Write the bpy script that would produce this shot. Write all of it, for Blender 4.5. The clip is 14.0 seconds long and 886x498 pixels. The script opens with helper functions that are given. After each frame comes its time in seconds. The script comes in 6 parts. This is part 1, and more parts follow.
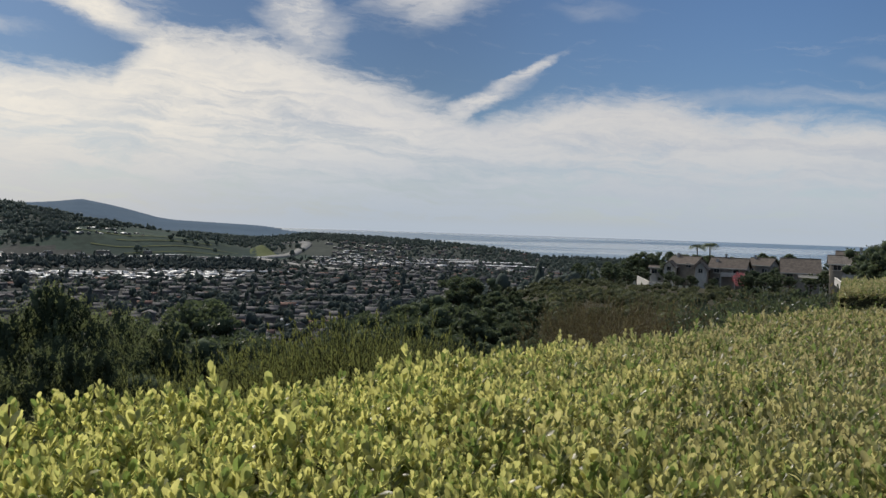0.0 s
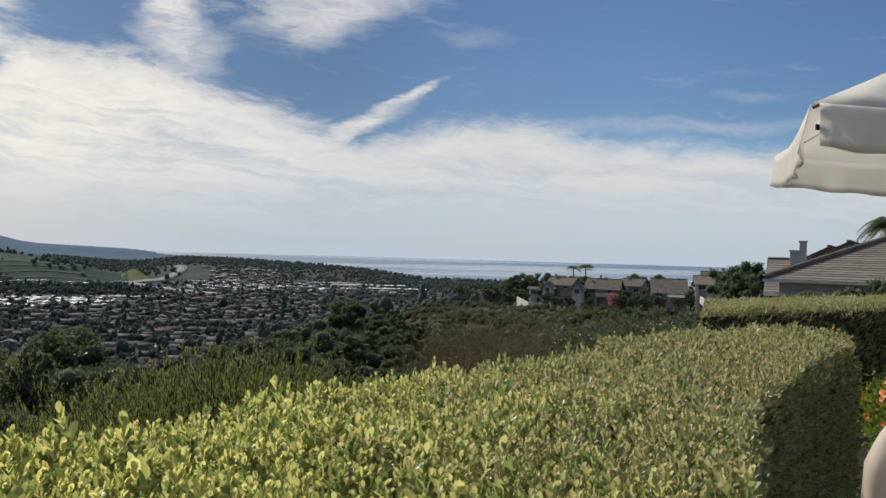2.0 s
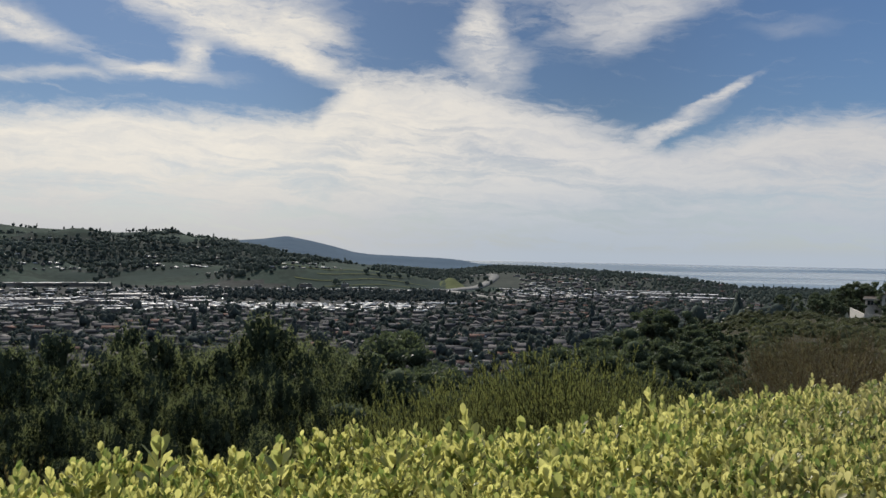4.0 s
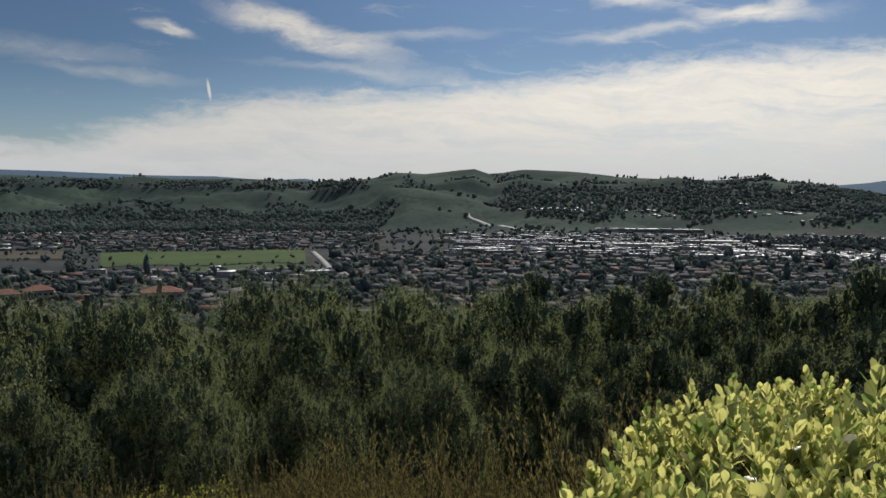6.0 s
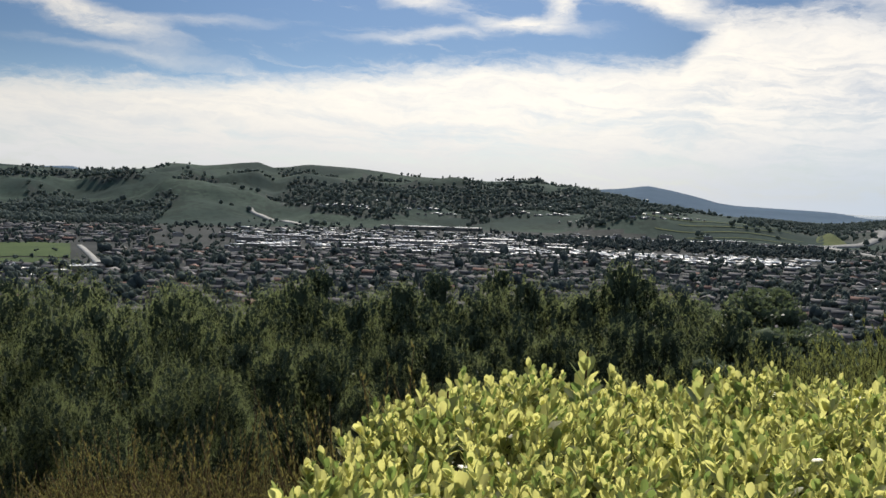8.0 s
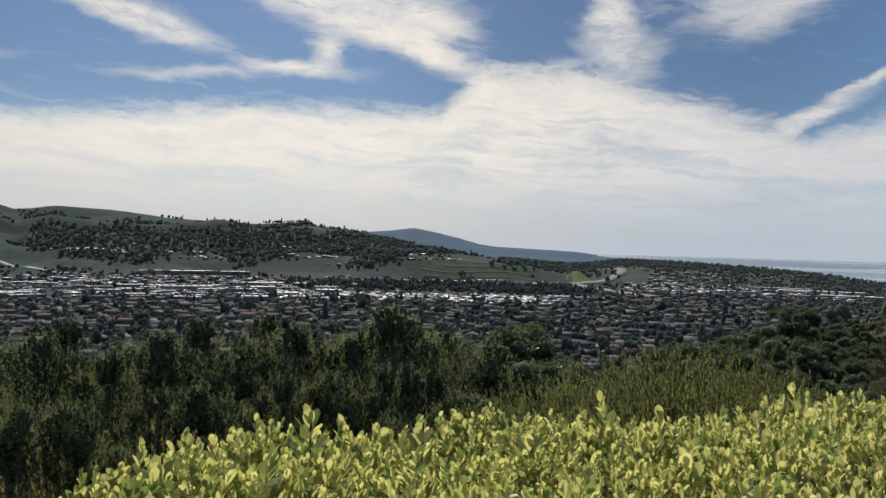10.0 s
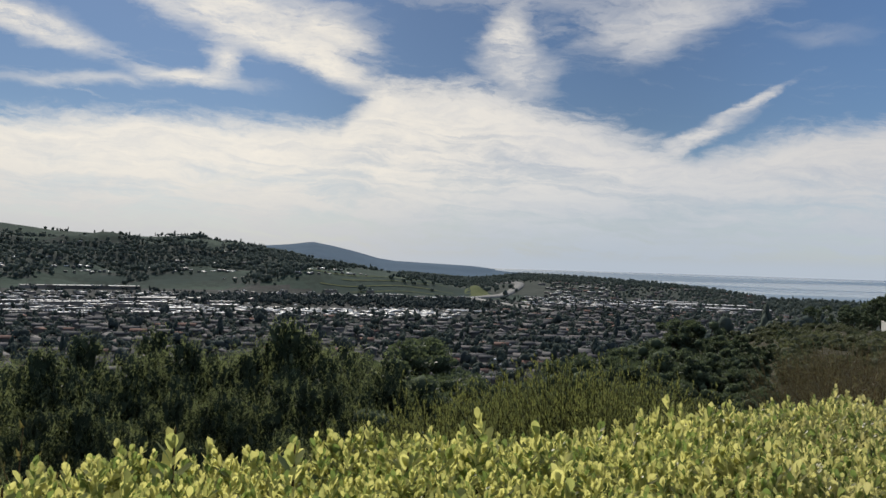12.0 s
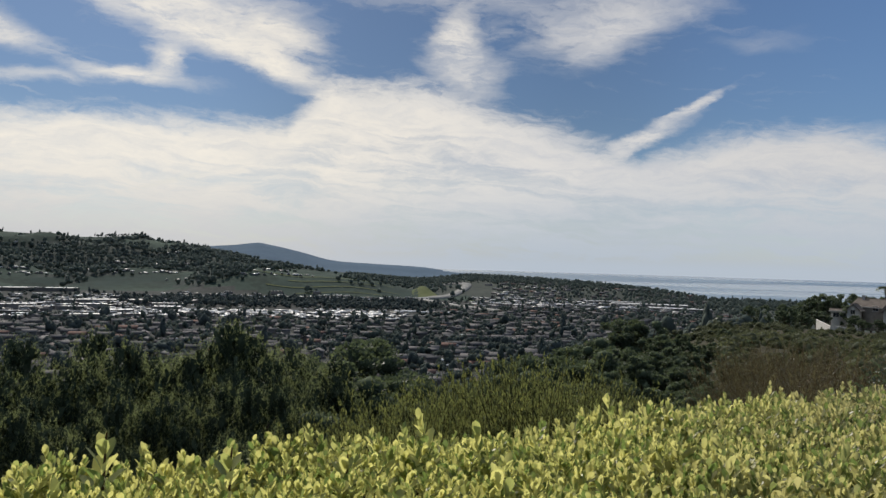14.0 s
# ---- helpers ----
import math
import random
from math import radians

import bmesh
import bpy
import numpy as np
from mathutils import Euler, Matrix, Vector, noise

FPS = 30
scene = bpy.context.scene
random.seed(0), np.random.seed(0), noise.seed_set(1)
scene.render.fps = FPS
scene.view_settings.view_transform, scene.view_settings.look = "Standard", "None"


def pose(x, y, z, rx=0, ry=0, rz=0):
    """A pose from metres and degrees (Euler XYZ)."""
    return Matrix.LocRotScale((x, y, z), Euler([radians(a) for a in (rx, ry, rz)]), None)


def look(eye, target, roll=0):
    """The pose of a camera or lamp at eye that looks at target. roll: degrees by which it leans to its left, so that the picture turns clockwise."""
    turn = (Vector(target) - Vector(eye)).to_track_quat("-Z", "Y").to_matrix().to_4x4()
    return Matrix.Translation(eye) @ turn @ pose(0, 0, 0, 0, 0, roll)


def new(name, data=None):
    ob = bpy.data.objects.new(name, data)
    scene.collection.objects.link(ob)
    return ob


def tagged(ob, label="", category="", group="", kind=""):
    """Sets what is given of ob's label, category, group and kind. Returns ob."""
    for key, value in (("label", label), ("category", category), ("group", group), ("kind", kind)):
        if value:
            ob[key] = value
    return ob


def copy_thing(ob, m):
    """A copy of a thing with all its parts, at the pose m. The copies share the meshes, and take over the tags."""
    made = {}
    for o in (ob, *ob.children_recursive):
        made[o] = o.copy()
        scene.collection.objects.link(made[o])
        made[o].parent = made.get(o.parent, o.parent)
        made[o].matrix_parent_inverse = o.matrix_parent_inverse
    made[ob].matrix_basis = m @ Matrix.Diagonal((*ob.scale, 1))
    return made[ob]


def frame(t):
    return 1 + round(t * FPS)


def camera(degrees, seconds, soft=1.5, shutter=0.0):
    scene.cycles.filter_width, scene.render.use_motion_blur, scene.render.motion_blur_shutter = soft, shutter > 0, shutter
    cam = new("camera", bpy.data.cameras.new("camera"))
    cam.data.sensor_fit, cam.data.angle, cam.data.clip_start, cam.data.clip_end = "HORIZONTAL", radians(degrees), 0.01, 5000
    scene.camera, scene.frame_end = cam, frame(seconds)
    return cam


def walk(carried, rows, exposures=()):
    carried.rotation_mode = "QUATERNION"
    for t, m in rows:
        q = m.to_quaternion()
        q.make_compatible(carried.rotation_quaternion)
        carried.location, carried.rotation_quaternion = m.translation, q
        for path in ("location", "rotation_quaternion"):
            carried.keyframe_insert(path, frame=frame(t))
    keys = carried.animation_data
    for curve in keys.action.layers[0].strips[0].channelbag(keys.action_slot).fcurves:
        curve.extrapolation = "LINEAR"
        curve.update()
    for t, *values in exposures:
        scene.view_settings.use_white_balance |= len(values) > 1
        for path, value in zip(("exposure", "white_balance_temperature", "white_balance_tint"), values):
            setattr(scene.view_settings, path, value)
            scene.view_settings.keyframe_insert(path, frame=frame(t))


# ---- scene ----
cam = camera(56.31, 14.0)

# seconds, eye x y z, yaw, pitch, roll
PATH = [
    (0.0, 0.000, -0.000, 1.600, 0.47, -1.62, -1.85),
    (0.5, 0.012, 0.005, 1.599, -2.63, -1.34, -1.98),
    (1.0, 0.024, 0.001, 1.602, -4.79, -1.06, -1.88),
    (1.5, 0.036, 0.008, 1.608, -6.78, -0.51, -1.91),
    (2.0, 0.036, 0.016, 1.620, -7.64, 0.19, -1.67),
    (2.2, 0.030, 0.017, 1.623, -7.50, 0.54, -1.52),
    (4.3, -0.196, 0.054, 1.611, 19.19, 0.14, -0.97),
    (4.5, -0.212, 0.042, 1.608, 23.42, -0.13, -0.87),
    (5.0, -0.273, -0.016, 1.599, 35.50, -1.06, -0.77),
    (5.5, -0.350, -0.039, 1.570, 45.20, -2.25, -0.50),
    (6.0, -0.368, -0.081, 1.560, 52.65, -3.82, -0.20),
    (6.5, -0.365, -0.074, 1.556, 54.21, -4.84, -0.15),
    (7.0, -0.353, -0.034, 1.555, 51.03, -5.03, -0.66),
    (7.5, -0.334, -0.020, 1.560, 45.54, -4.63, -1.22),
    (8.0, -0.291, -0.013, 1.568, 37.92, -3.83, -1.85),
    (8.5, -0.241, -0.014, 1.579, 31.92, -3.00, -1.89),
    (9.0, -0.207, -0.018, 1.598, 27.39, -2.00, -1.62),
    (9.2, -0.204, -0.016, 1.598, 26.26, -1.58, -1.51),
    (11.3, -0.157, 0.050, 1.607, 16.71, 0.49, -1.77),
    (11.5, -0.158, 0.053, 1.606, 16.24, 0.58, -1.68),
    (12.0, -0.145, 0.059, 1.605, 15.10, 0.73, -1.69),
    (12.5, -0.137, 0.065, 1.606, 13.90, 0.78, -1.72),
    (13.0, -0.138, 0.072, 1.604, 12.86, 0.75, -1.67),
    (13.5, -0.139, 0.070, 1.603, 12.28, 0.80, -1.61),
    (14.0, -0.132, 0.072, 1.604, 11.46, 0.89, -1.65),
    ]
walk(cam, [(t, pose(x, y, z, 90 + p, r, w)) for t, x, y, z, w, p, r in PATH],
     exposures=[(0.0, -0.12), (1.0, -0.06), (2.2, 0.05), (4.4, -0.16), (5.2, -0.2), (6.5, 0.06), (7.0, 0.18), (7.5, 0.24), (8.0, 0.26), (8.4, 0.18), (9.2, 0.02), (12.0, -0.06), (14.0, -0.06)])

# ---------------------------------------------------------------- light
SUN_AZ, SUN_EL = 33.0, 42.0          # degrees to the left of +y, and above the horizon
EYE = 1.6
SEA = -90.0


to_sun = Vector((-math.sin(radians(SUN_AZ)) * math.cos(radians(SUN_EL)), math.cos(radians(SUN_AZ)) * math.cos(radians(SUN_EL)), math.sin(radians(SUN_EL))))


def calc(tree, op, *args, clamp=False):
    """A maths node; numbers or sockets go in, the socket of the result comes out."""
    n = tree.nodes.new("ShaderNodeMath")
    n.operation, n.use_clamp = op, clamp
    for i, a in enumerate(args):
        if hasattr(a, "is_output"):
            tree.links.new(a, n.inputs[i])
        else:
            n.inputs[i].default_value = a
    return n.outputs[0]


def ramp(tree, value, low, high, out_low=0.0, out_high=1.0, smooth=True):
    n = tree.nodes.new("ShaderNodeMapRange")
    n.interpolation_type = "SMOOTHSTEP" if smooth else "LINEAR"
    tree.links.new(value, n.inputs[0])
    for i, v in enumerate((low, high, out_low, out_high)):
        n.inputs[1 + i].default_value = v
    return n.outputs[0]


def mix(tree, factor, a, b, blend="MIX"):
    n = tree.nodes.new("ShaderNodeMix")
    n.data_type, n.blend_type = "RGBA", blend
    for i, v in ((0, factor), (6, a), (7, b)):
        if hasattr(v, "is_output"):
            tree.links.new(v, n.inputs[i])
        else:
            n.inputs[i].default_value = v if i == 0 else (*v, 1) if len(v) == 3 else v
    return n.outputs[2]


def noise_node(tree, vector, scale, detail=4.0, rough=0.55, distort=0.0):
    n = tree.nodes.new("ShaderNodeTexNoise")
    n.inputs["Scale"].default_value, n.inputs["Detail"].default_value = scale, detail
    n.inputs["Roughness"].default_value, n.inputs["Distortion"].default_value = rough, distort
    if vector is not None:
        tree.links.new(vector, n.inputs["Vector"])
    return n.outputs[0]


def vec(tree, x, y, z):
    n = tree.nodes.new("ShaderNodeCombineXYZ")
    for i, a in enumerate((x, y, z)):
        if hasattr(a, "is_output"):
            tree.links.new(a, n.inputs[i])
        else:
            n.inputs[i].default_value = a
    return n.outputs[0]


def make_sky():
    world = bpy.data.worlds.new("sky")
    scene.world = world
    world.use_nodes = True
    tr = world.node_tree
    tr.nodes.clear()
    sky = tr.nodes.new("ShaderNodeTexSky")
    sky.sky_type, sky.sun_disc = "NISHITA", False
    sky.sun_elevation, sky.sun_rotation = radians(SUN_EL), radians(-SUN_AZ)
    sky.air_density, sky.dust_density, sky.ozone_density = 1.0, 0.6, 1.6
    coord = tr.nodes.new("ShaderNodeTexCoord")
    sep = tr.nodes.new("ShaderNodeSeparateXYZ")
    tr.links.new(coord.outputs["Generated"], sep.inputs[0])
    x, y, z = sep.outputs
    az = calc(tr, "MULTIPLY", calc(tr, "ARCTAN2", calc(tr, "MULTIPLY", x, -1.0), y), 57.29578)
    el = calc(tr, "MULTIPLY", calc(tr, "ARCSINE", z), 57.29578)
    # the air stirs the shapes: slow swirls first, then wisps at three scales
    w0 = vec(tr, calc(tr, "MULTIPLY", az, 0.16), calc(tr, "MULTIPLY", el, 0.34), 1.7)
    w1 = vec(tr, calc(tr, "MULTIPLY", az, 0.16), calc(tr, "MULTIPLY", el, 0.34), 9.2)
    az_w = calc(tr, "ADD", az, calc(tr, "MULTIPLY", calc(tr, "SUBTRACT", noise_node(tr, w0, 1.0, 6, 0.6), 0.5), 5.0))
    el_w = calc(tr, "ADD", el, calc(tr, "MULTIPLY", calc(tr, "SUBTRACT", noise_node(tr, w1, 1.0, 6, 0.6), 0.5), 2.2))
    v1 = vec(tr, calc(tr, "MULTIPLY", az_w, 0.20), calc(tr, "MULTIPLY", el_w, 0.62), 3.1)
    slant = calc(tr, "ADD", el_w, calc(tr, "MULTIPLY", az_w, -0.07))
    v2 = vec(tr, calc(tr, "MULTIPLY", az_w, 0.13), calc(tr, "MULTIPLY", slant, 0.95), 7.7)
    n1 = calc(tr, "SUBTRACT", noise_node(tr, v1, 1.0, 8, 0.62, 0.4), 0.5)
    n2 = calc(tr, "SUBTRACT", noise_node(tr, v2, 1.0, 8, 0.62, 0.5), 0.5)
    n3 = calc(tr, "SUBTRACT", noise_node(tr, v1, 4.0, 6, 0.65, 0.3), 0.5)
    rag = calc(tr, "ADD", calc(tr, "MULTIPLY", n1, 1.5), calc(tr, "ADD", calc(tr, "MULTIPLY", n2, 1.3), calc(tr, "MULTIPLY", n3, 1.1)))

    wisp = ramp(tr, calc(tr, "ADD", calc(tr, "MULTIPLY", n3, 0.9), n2), -0.28, 0.14, 0.5, 1.0)

    def cloud(a, e, ra, re, turn=0.0, dense=1.0, soft=0.6, ragged=1.0, stirred=True):
        du, dv = calc(tr, "SUBTRACT", az_w if stirred else az, a), calc(tr, "SUBTRACT", el_w if stirred else el, e)
        c, s = math.cos(radians(turn)), math.sin(radians(turn))
        u = calc(tr, "ADD", calc(tr, "MULTIPLY", du, c / ra), calc(tr, "MULTIPLY", dv, s / ra))
        v = calc(tr, "ADD", calc(tr, "MULTIPLY", du, -s / re), calc(tr, "MULTIPLY", dv, c / re))
        d = calc(tr, "SQRT", calc(tr, "ADD", calc(tr, "MULTIPLY", u, u), calc(tr, "MULTIPLY", v, v)))
        d = calc(tr, "ADD", d, calc(tr, "MULTIPLY", rag, ragged))
        soft = soft + 0.35 if stirred else soft
        return calc(tr, "MULTIPLY", ramp(tr, d, 1.15 + soft * 0.5, 0.85 - soft * 0.6, 0.0, dense), wisp if stirred else 1.0)

    # the upper edge of the low cloud deck, by direction
    steps = [(-40, 6.5), (-29, 7.0), (-24, 7.6), (-18.7, 7.4), (-13, 9.2), (-7, 8.7), (-1.7, 7.4), (3, 9.2), (7, 10.2), (13, 11.9), (19.4, 12.1), (22.4, 9.0),
             (36, 8.8), (46, 7.9), (53, 7.0), (66, 6.3), (71, 5.2), (77, 3.2), (90, 3.0)]
    deck_top = None
    for (a0, e0), (a1, e1) in zip(steps, steps[1:]):
        rise = ramp(tr, az, a0, a1, 0.0, e1 - e0, smooth=False)
        deck_top = calc(tr, "ADD", rise, e0 if deck_top is None else deck_top)
    below = calc(tr, "SUBTRACT", el, deck_top)
    edge = calc(tr, "ADD", calc(tr, "ADD", below, calc(tr, "MULTIPLY", calc(tr, "SUBTRACT", el_w, el), 0.6)), calc(tr, "MULTIPLY", rag, 1.5))
    mass = ramp(tr, edge, 0.8, -1.3)
    deep_in = ramp(tr, below, -1.6, -4.2)
    thin = ramp(tr, calc(tr, "ADD", n2, calc(tr, "MULTIPLY", n1, 0.9)), -0.22, 0.10, 0.66, 0.97)
    body = calc(tr, "ADD", calc(tr, "MULTIPLY", deep_in, thin), calc(tr, "MULTIPLY", calc(tr, "SUBTRACT", 1.0, deep_in), 0.95))
    layers = [
        calc(tr, "MULTIPLY", mass, body),
        cloud(28.8, 14.7, 7.6, 1.15, 15, 0.95, 0.7, 0.9), cloud(24.0, 12.9, 4.2, 0.95, 22, 0.92, 0.7, 0.7), cloud(23.6, 15.2, 3.3, 1.5, 10, 0.9, 0.8), cloud(31, 17.0, 6.5, 1.1, 16, 0.9, 0.8),
        cloud(32.5, 11.35, 3.1, 0.55, 3, 0.92, 0.7, 0.8), cloud(30.6, 12.6, 0.9, 1.3, 12, 0.8, 0.9), cloud(39.5, 10.5, 5.2, 0.36, -3, 0.5, 1.2),
        cloud(10.9, 14.9, 1.7, 2.3, 14, 0.9, 0.6, 0.7), cloud(9.4, 12.4, 1.7, 1.6, 0, 0.85, 0.8), cloud(-0.4, 16.4, 5.4, 1.7, -14, 0.82, 0.9), cloud(1.6, 14.2, 1.9, 0.9, -25, 0.6, 1.0),
        cloud(-1.6, 8.5, 3.0, 0.62, -24, 0.93, 0.5, 0.6), cloud(-5.0, 10.6, 2.8, 0.27, -27, 0.93, 0.7, 0.85), cloud(43, 13.9, 5.6, 0.8, 13, 0.9, 0.7, 0.9),
        cloud(61.5, 10.4, 5.0, 0.72, 14, 0.85, 0.9, 0.8), cloud(64, 11.4, 2.0, 0.8, 10, 0.8, 0.9), cloud(55, 10.5, 4.0, 0.3, -3, 0.35, 1.2), cloud(58, 8.2, 5.5, 0.32, 3, 0.4, 1.2),
        cloud(70.7, 10.5, 1.6, 0.33, 10, 0.85, 0.7, 0.5), cloud(74, 7.6, 3.6, 0.35, 3, 0.4, 1.2), cloud(79, 9, 6, 0.5, 3, 0.25, 1.3),
        cloud(68.3, 6.75, 0.10, 0.62, -8, 0.85, 0.6, 0.1, False), cloud(-9.2, 14.6, 2.2, 0.4, 3, 0.22, 1.2), cloud(-27.5, 10.7, 1.8, 0.25, 2, 0.25, 1.2),
        cloud(20, 22, 16, 2.6, 15, 0.7), cloud(-24, 8.7, 8, 0.4, 0, 0.4, 1.2),
        ramp(tr, n2, 0.08, 0.28, 0.0, 0.22)]
    cover = layers[0]
    for m in layers[1:]:
        inv = calc(tr, "MULTIPLY", calc(tr, "SUBTRACT", 1.0, cover), calc(tr, "SUBTRACT", 1.0, m))
        cover = calc(tr, "SUBTRACT", 1.0, inv)
    # down at the horizon the air is closed
    cover = calc(tr, "MAXIMUM", cover, ramp(tr, el, 2.2, -0.1))
    # thin and thick parts of the cloud
    shade = ramp(tr, calc(tr, "ADD", calc(tr, "MULTIPLY", n2, 1.2), calc(tr, "MULTIPLY", n3, 0.6)), -0.5, 0.3, 0.0, 1.0)
    tone = mix(tr, shade, (6.5, 6.65, 6.9), (8.9, 8.5, 7.8))
    line = cloud(30.3, 4.7, 2.3, 0.16, -17, 0.7, 0.8, 0.3, False)
    tone = mix(tr, line, tone, (8.3, 8.0, 7.3))
    near_sun = ramp(tr, calc(tr, "ABSOLUTE", calc(tr, "SUBTRACT", az, SUN_AZ)), 46.0, 2.0, 0.82, 1.08)
    tone = mix(tr, 1.0, tone, vec(tr, calc(tr, "MULTIPLY", near_sun, ramp(tr, az, -6.0, 26.0, 0.98, 1.03)), near_sun, calc(tr, "MULTIPLY", near_sun, ramp(tr, az, -6.0, 26.0, 1.06, 0.95))), "MULTIPLY")
    # the low air is pale
    low = ramp(tr, el, 7.5, 0.0, 0.0, 0.97)
    pale = mix(tr, ramp(tr, az, 4.0, 30.0), (4.8, 5.45, 6.25), (5.9, 6.0, 6.2))
    tone = mix(tr, low, tone, pale)
    clear = mix(tr, ramp(tr, el, 10.0, 0.5), (0.35, 0.44, 0.56), (0.64, 0.74, 0.88))
    deep = mix(tr, 1.0, sky.outputs[0], clear, "MULTIPLY")
    # deeper blue away from the sun
    away = calc(tr, "MULTIPLY", ramp(tr, az, 45.0, 78.0, 1.0, 0.78), calc(tr, "MULTIPLY", ramp(tr, az, 0.0, -24.0, 0.95, 1.3), calc(tr, "MULTIPLY", ramp(tr, az, -8.0, 4.0, 1.0, 0.84), ramp(tr, az, 16.0, 30.0, 1.0, 1.19))))
    deep = mix(tr, 1.0, deep, vec(tr, away, away, away), "MULTIPLY")
    whole = mix(tr, cover, deep, tone)
    # unseen overhead: thin cloud added to raise ambient light, brightest round the sun
    sx, sy, sz = to_sun
    toward = calc(tr, "ADD", calc(tr, "ADD", calc(tr, "MULTIPLY", x, sx), calc(tr, "MULTIPLY", y, sy)), calc(tr, "MULTIPLY", z, sz))
    aureole = calc(tr, "POWER", ramp(tr, toward, 0.72, 1.0, smooth=False), 2.0)
    veil = mix(tr, aureole, (3.9, 4.7, 5.8), (22.0, 22.0, 21.5))
    high = calc(tr, "MULTIPLY", ramp(tr, el, 19.0, 27.0), ramp(tr, calc(tr, "ADD", n2, n1), -0.30, 0.15, 0.35, 0.95))
    whole = mix(tr, high, whole, veil)
    back = tr.nodes.new("ShaderNodeBackground")
    back.inputs[1].default_value = 0.1
    tr.links.new(whole, back.inputs[0])
    out = tr.nodes.new("ShaderNodeOutputWorld")
    tr.links.new(back.outputs[0], out.inputs[0])


make_sky()
lamp = bpy.data.lights.new("sun", "SUN")
lamp.energy, lamp.angle, lamp.color = 4.0, radians(0.6), (1.0, 0.93, 0.82)
sun = new("sun", lamp)
sun.matrix_world = look(to_sun * 200, (0, 0, 0))


# ---------------------------------------------------------------- materials
def material(name):
    m = bpy.data.materials.new(name)
    m.use_nodes = True
    tr = m.node_tree
    return m, tr, tr.nodes["Principled BSDF"]


def position(tr):
    return tr.nodes.new("ShaderNodeNewGeometry").outputs["Position"]


def bumped(tr, shader, height, strength=0.4, distance=0.02):
    b = tr.nodes.new("ShaderNodeBump")
    b.inputs["Strength"].default_value, b.inputs["Distance"].default_value = strength, distance
    tr.links.new(height, b.inputs["Height"])
    tr.links.new(b.outputs[0], shader.inputs["Normal"])


def surface(name, dark, light, scale, rough=0.9, bump=0.0, fine=9.0, metallic=0.0, low=0.35, high=0.65, gloss=0.08):
    """A matt surface that varies between two colours at two scales (scale: per metre)."""
    m, tr, sh = material(name)
    p = position(tr)
    big = noise_node(tr, p, scale, 5, 0.6)
    small = noise_node(tr, p, scale * fine, 4, 0.6)
    f = ramp(tr, calc(tr, "ADD", calc(tr, "MULTIPLY", big, 0.6), calc(tr, "MULTIPLY", small, 0.4)), low, high)
    tr.links.new(mix(tr, f, dark, light), sh.inputs["Base Color"])
    sh.inputs["Roughness"].default_value, sh.inputs["Metallic"].default_value = rough, metallic
    sh.inputs["Specular IOR Level"].default_value = gloss
    if bump:
        bumped(tr, sh, small, 0.5, bump)
    return m


def varied(name, dark, light, rough=0.8, by="island", extra=None, specular=0.5):
    """A surface whose pieces differ from one another."""
    m, tr, sh = material(name)
    if by == "island":
        r = tr.nodes.new("ShaderNodeNewGeometry").outputs["Random Per Island"]
    else:
        r = tr.nodes.new("ShaderNodeObjectInfo").outputs["Random"]
    col = mix(tr, r, dark, light)
    if extra:
        pick = ramp(tr, calc(tr, "FRACT", calc(tr, "MULTIPLY", r, 17.3)), extra[1], extra[1] + 0.02, smooth=False)
        col = mix(tr, pick, col, extra[0])
    n = noise_node(tr, position(tr), 1.5, 3)
    col = mix(tr, ramp(tr, n, 0.3, 0.7, 0.0, 0.35), col, (0.5, 0.5, 0.5), "MULTIPLY")
    tr.links.new(col, sh.inputs["Base Color"])
    sh.inputs["Roughness"].default_value = rough
    sh.inputs["Specular IOR Level"].default_value = specular
    return m


def foliage(name, dark, light, through_colour, share=0.4, rough=0.45, patch=0.8, gloss=0.5, tip=None):
    """Leaves: a glossy skin, and light that comes through them."""
    m, tr, sh = material(name)
    r = tr.nodes.new("ShaderNodeNewGeometry").outputs["Random Per Island"]
    n = noise_node(tr, position(tr), patch, 4)
    f = calc(tr, "ADD", calc(tr, "MULTIPLY", r, 0.6), calc(tr, "MULTIPLY", ramp(tr, n, 0.3, 0.7), 0.4))
    col = mix(tr, f, dark, light)
    if tip:
        pick = ramp(tr, calc(tr, "FRACT", calc(tr, "MULTIPLY", r, 23.7)), tip[1], 1.0, smooth=False)
        col = mix(tr, pick, col, tip[0])
    tr.links.new(col, sh.inputs["Base Color"])
    sh.inputs["Roughness"].default_value = rough
    sh.inputs["Specular IOR Level"].default_value = gloss
    lucent = tr.nodes.new("ShaderNodeBsdfTranslucent")
    tr.links.new(mix(tr, f, through_colour, tuple(min(1, c * 1.5) for c in through_colour)), lucent.inputs[0])
    both = tr.nodes.new("ShaderNodeMixShader")
    both.inputs[0].default_value = share
    tr.links.new(sh.outputs[0], both.inputs[1])
    tr.links.new(lucent.outputs[0], both.inputs[2])
    tr.links.new(both.outputs[0], tr.nodes["Material Output"].inputs[0])
    return m


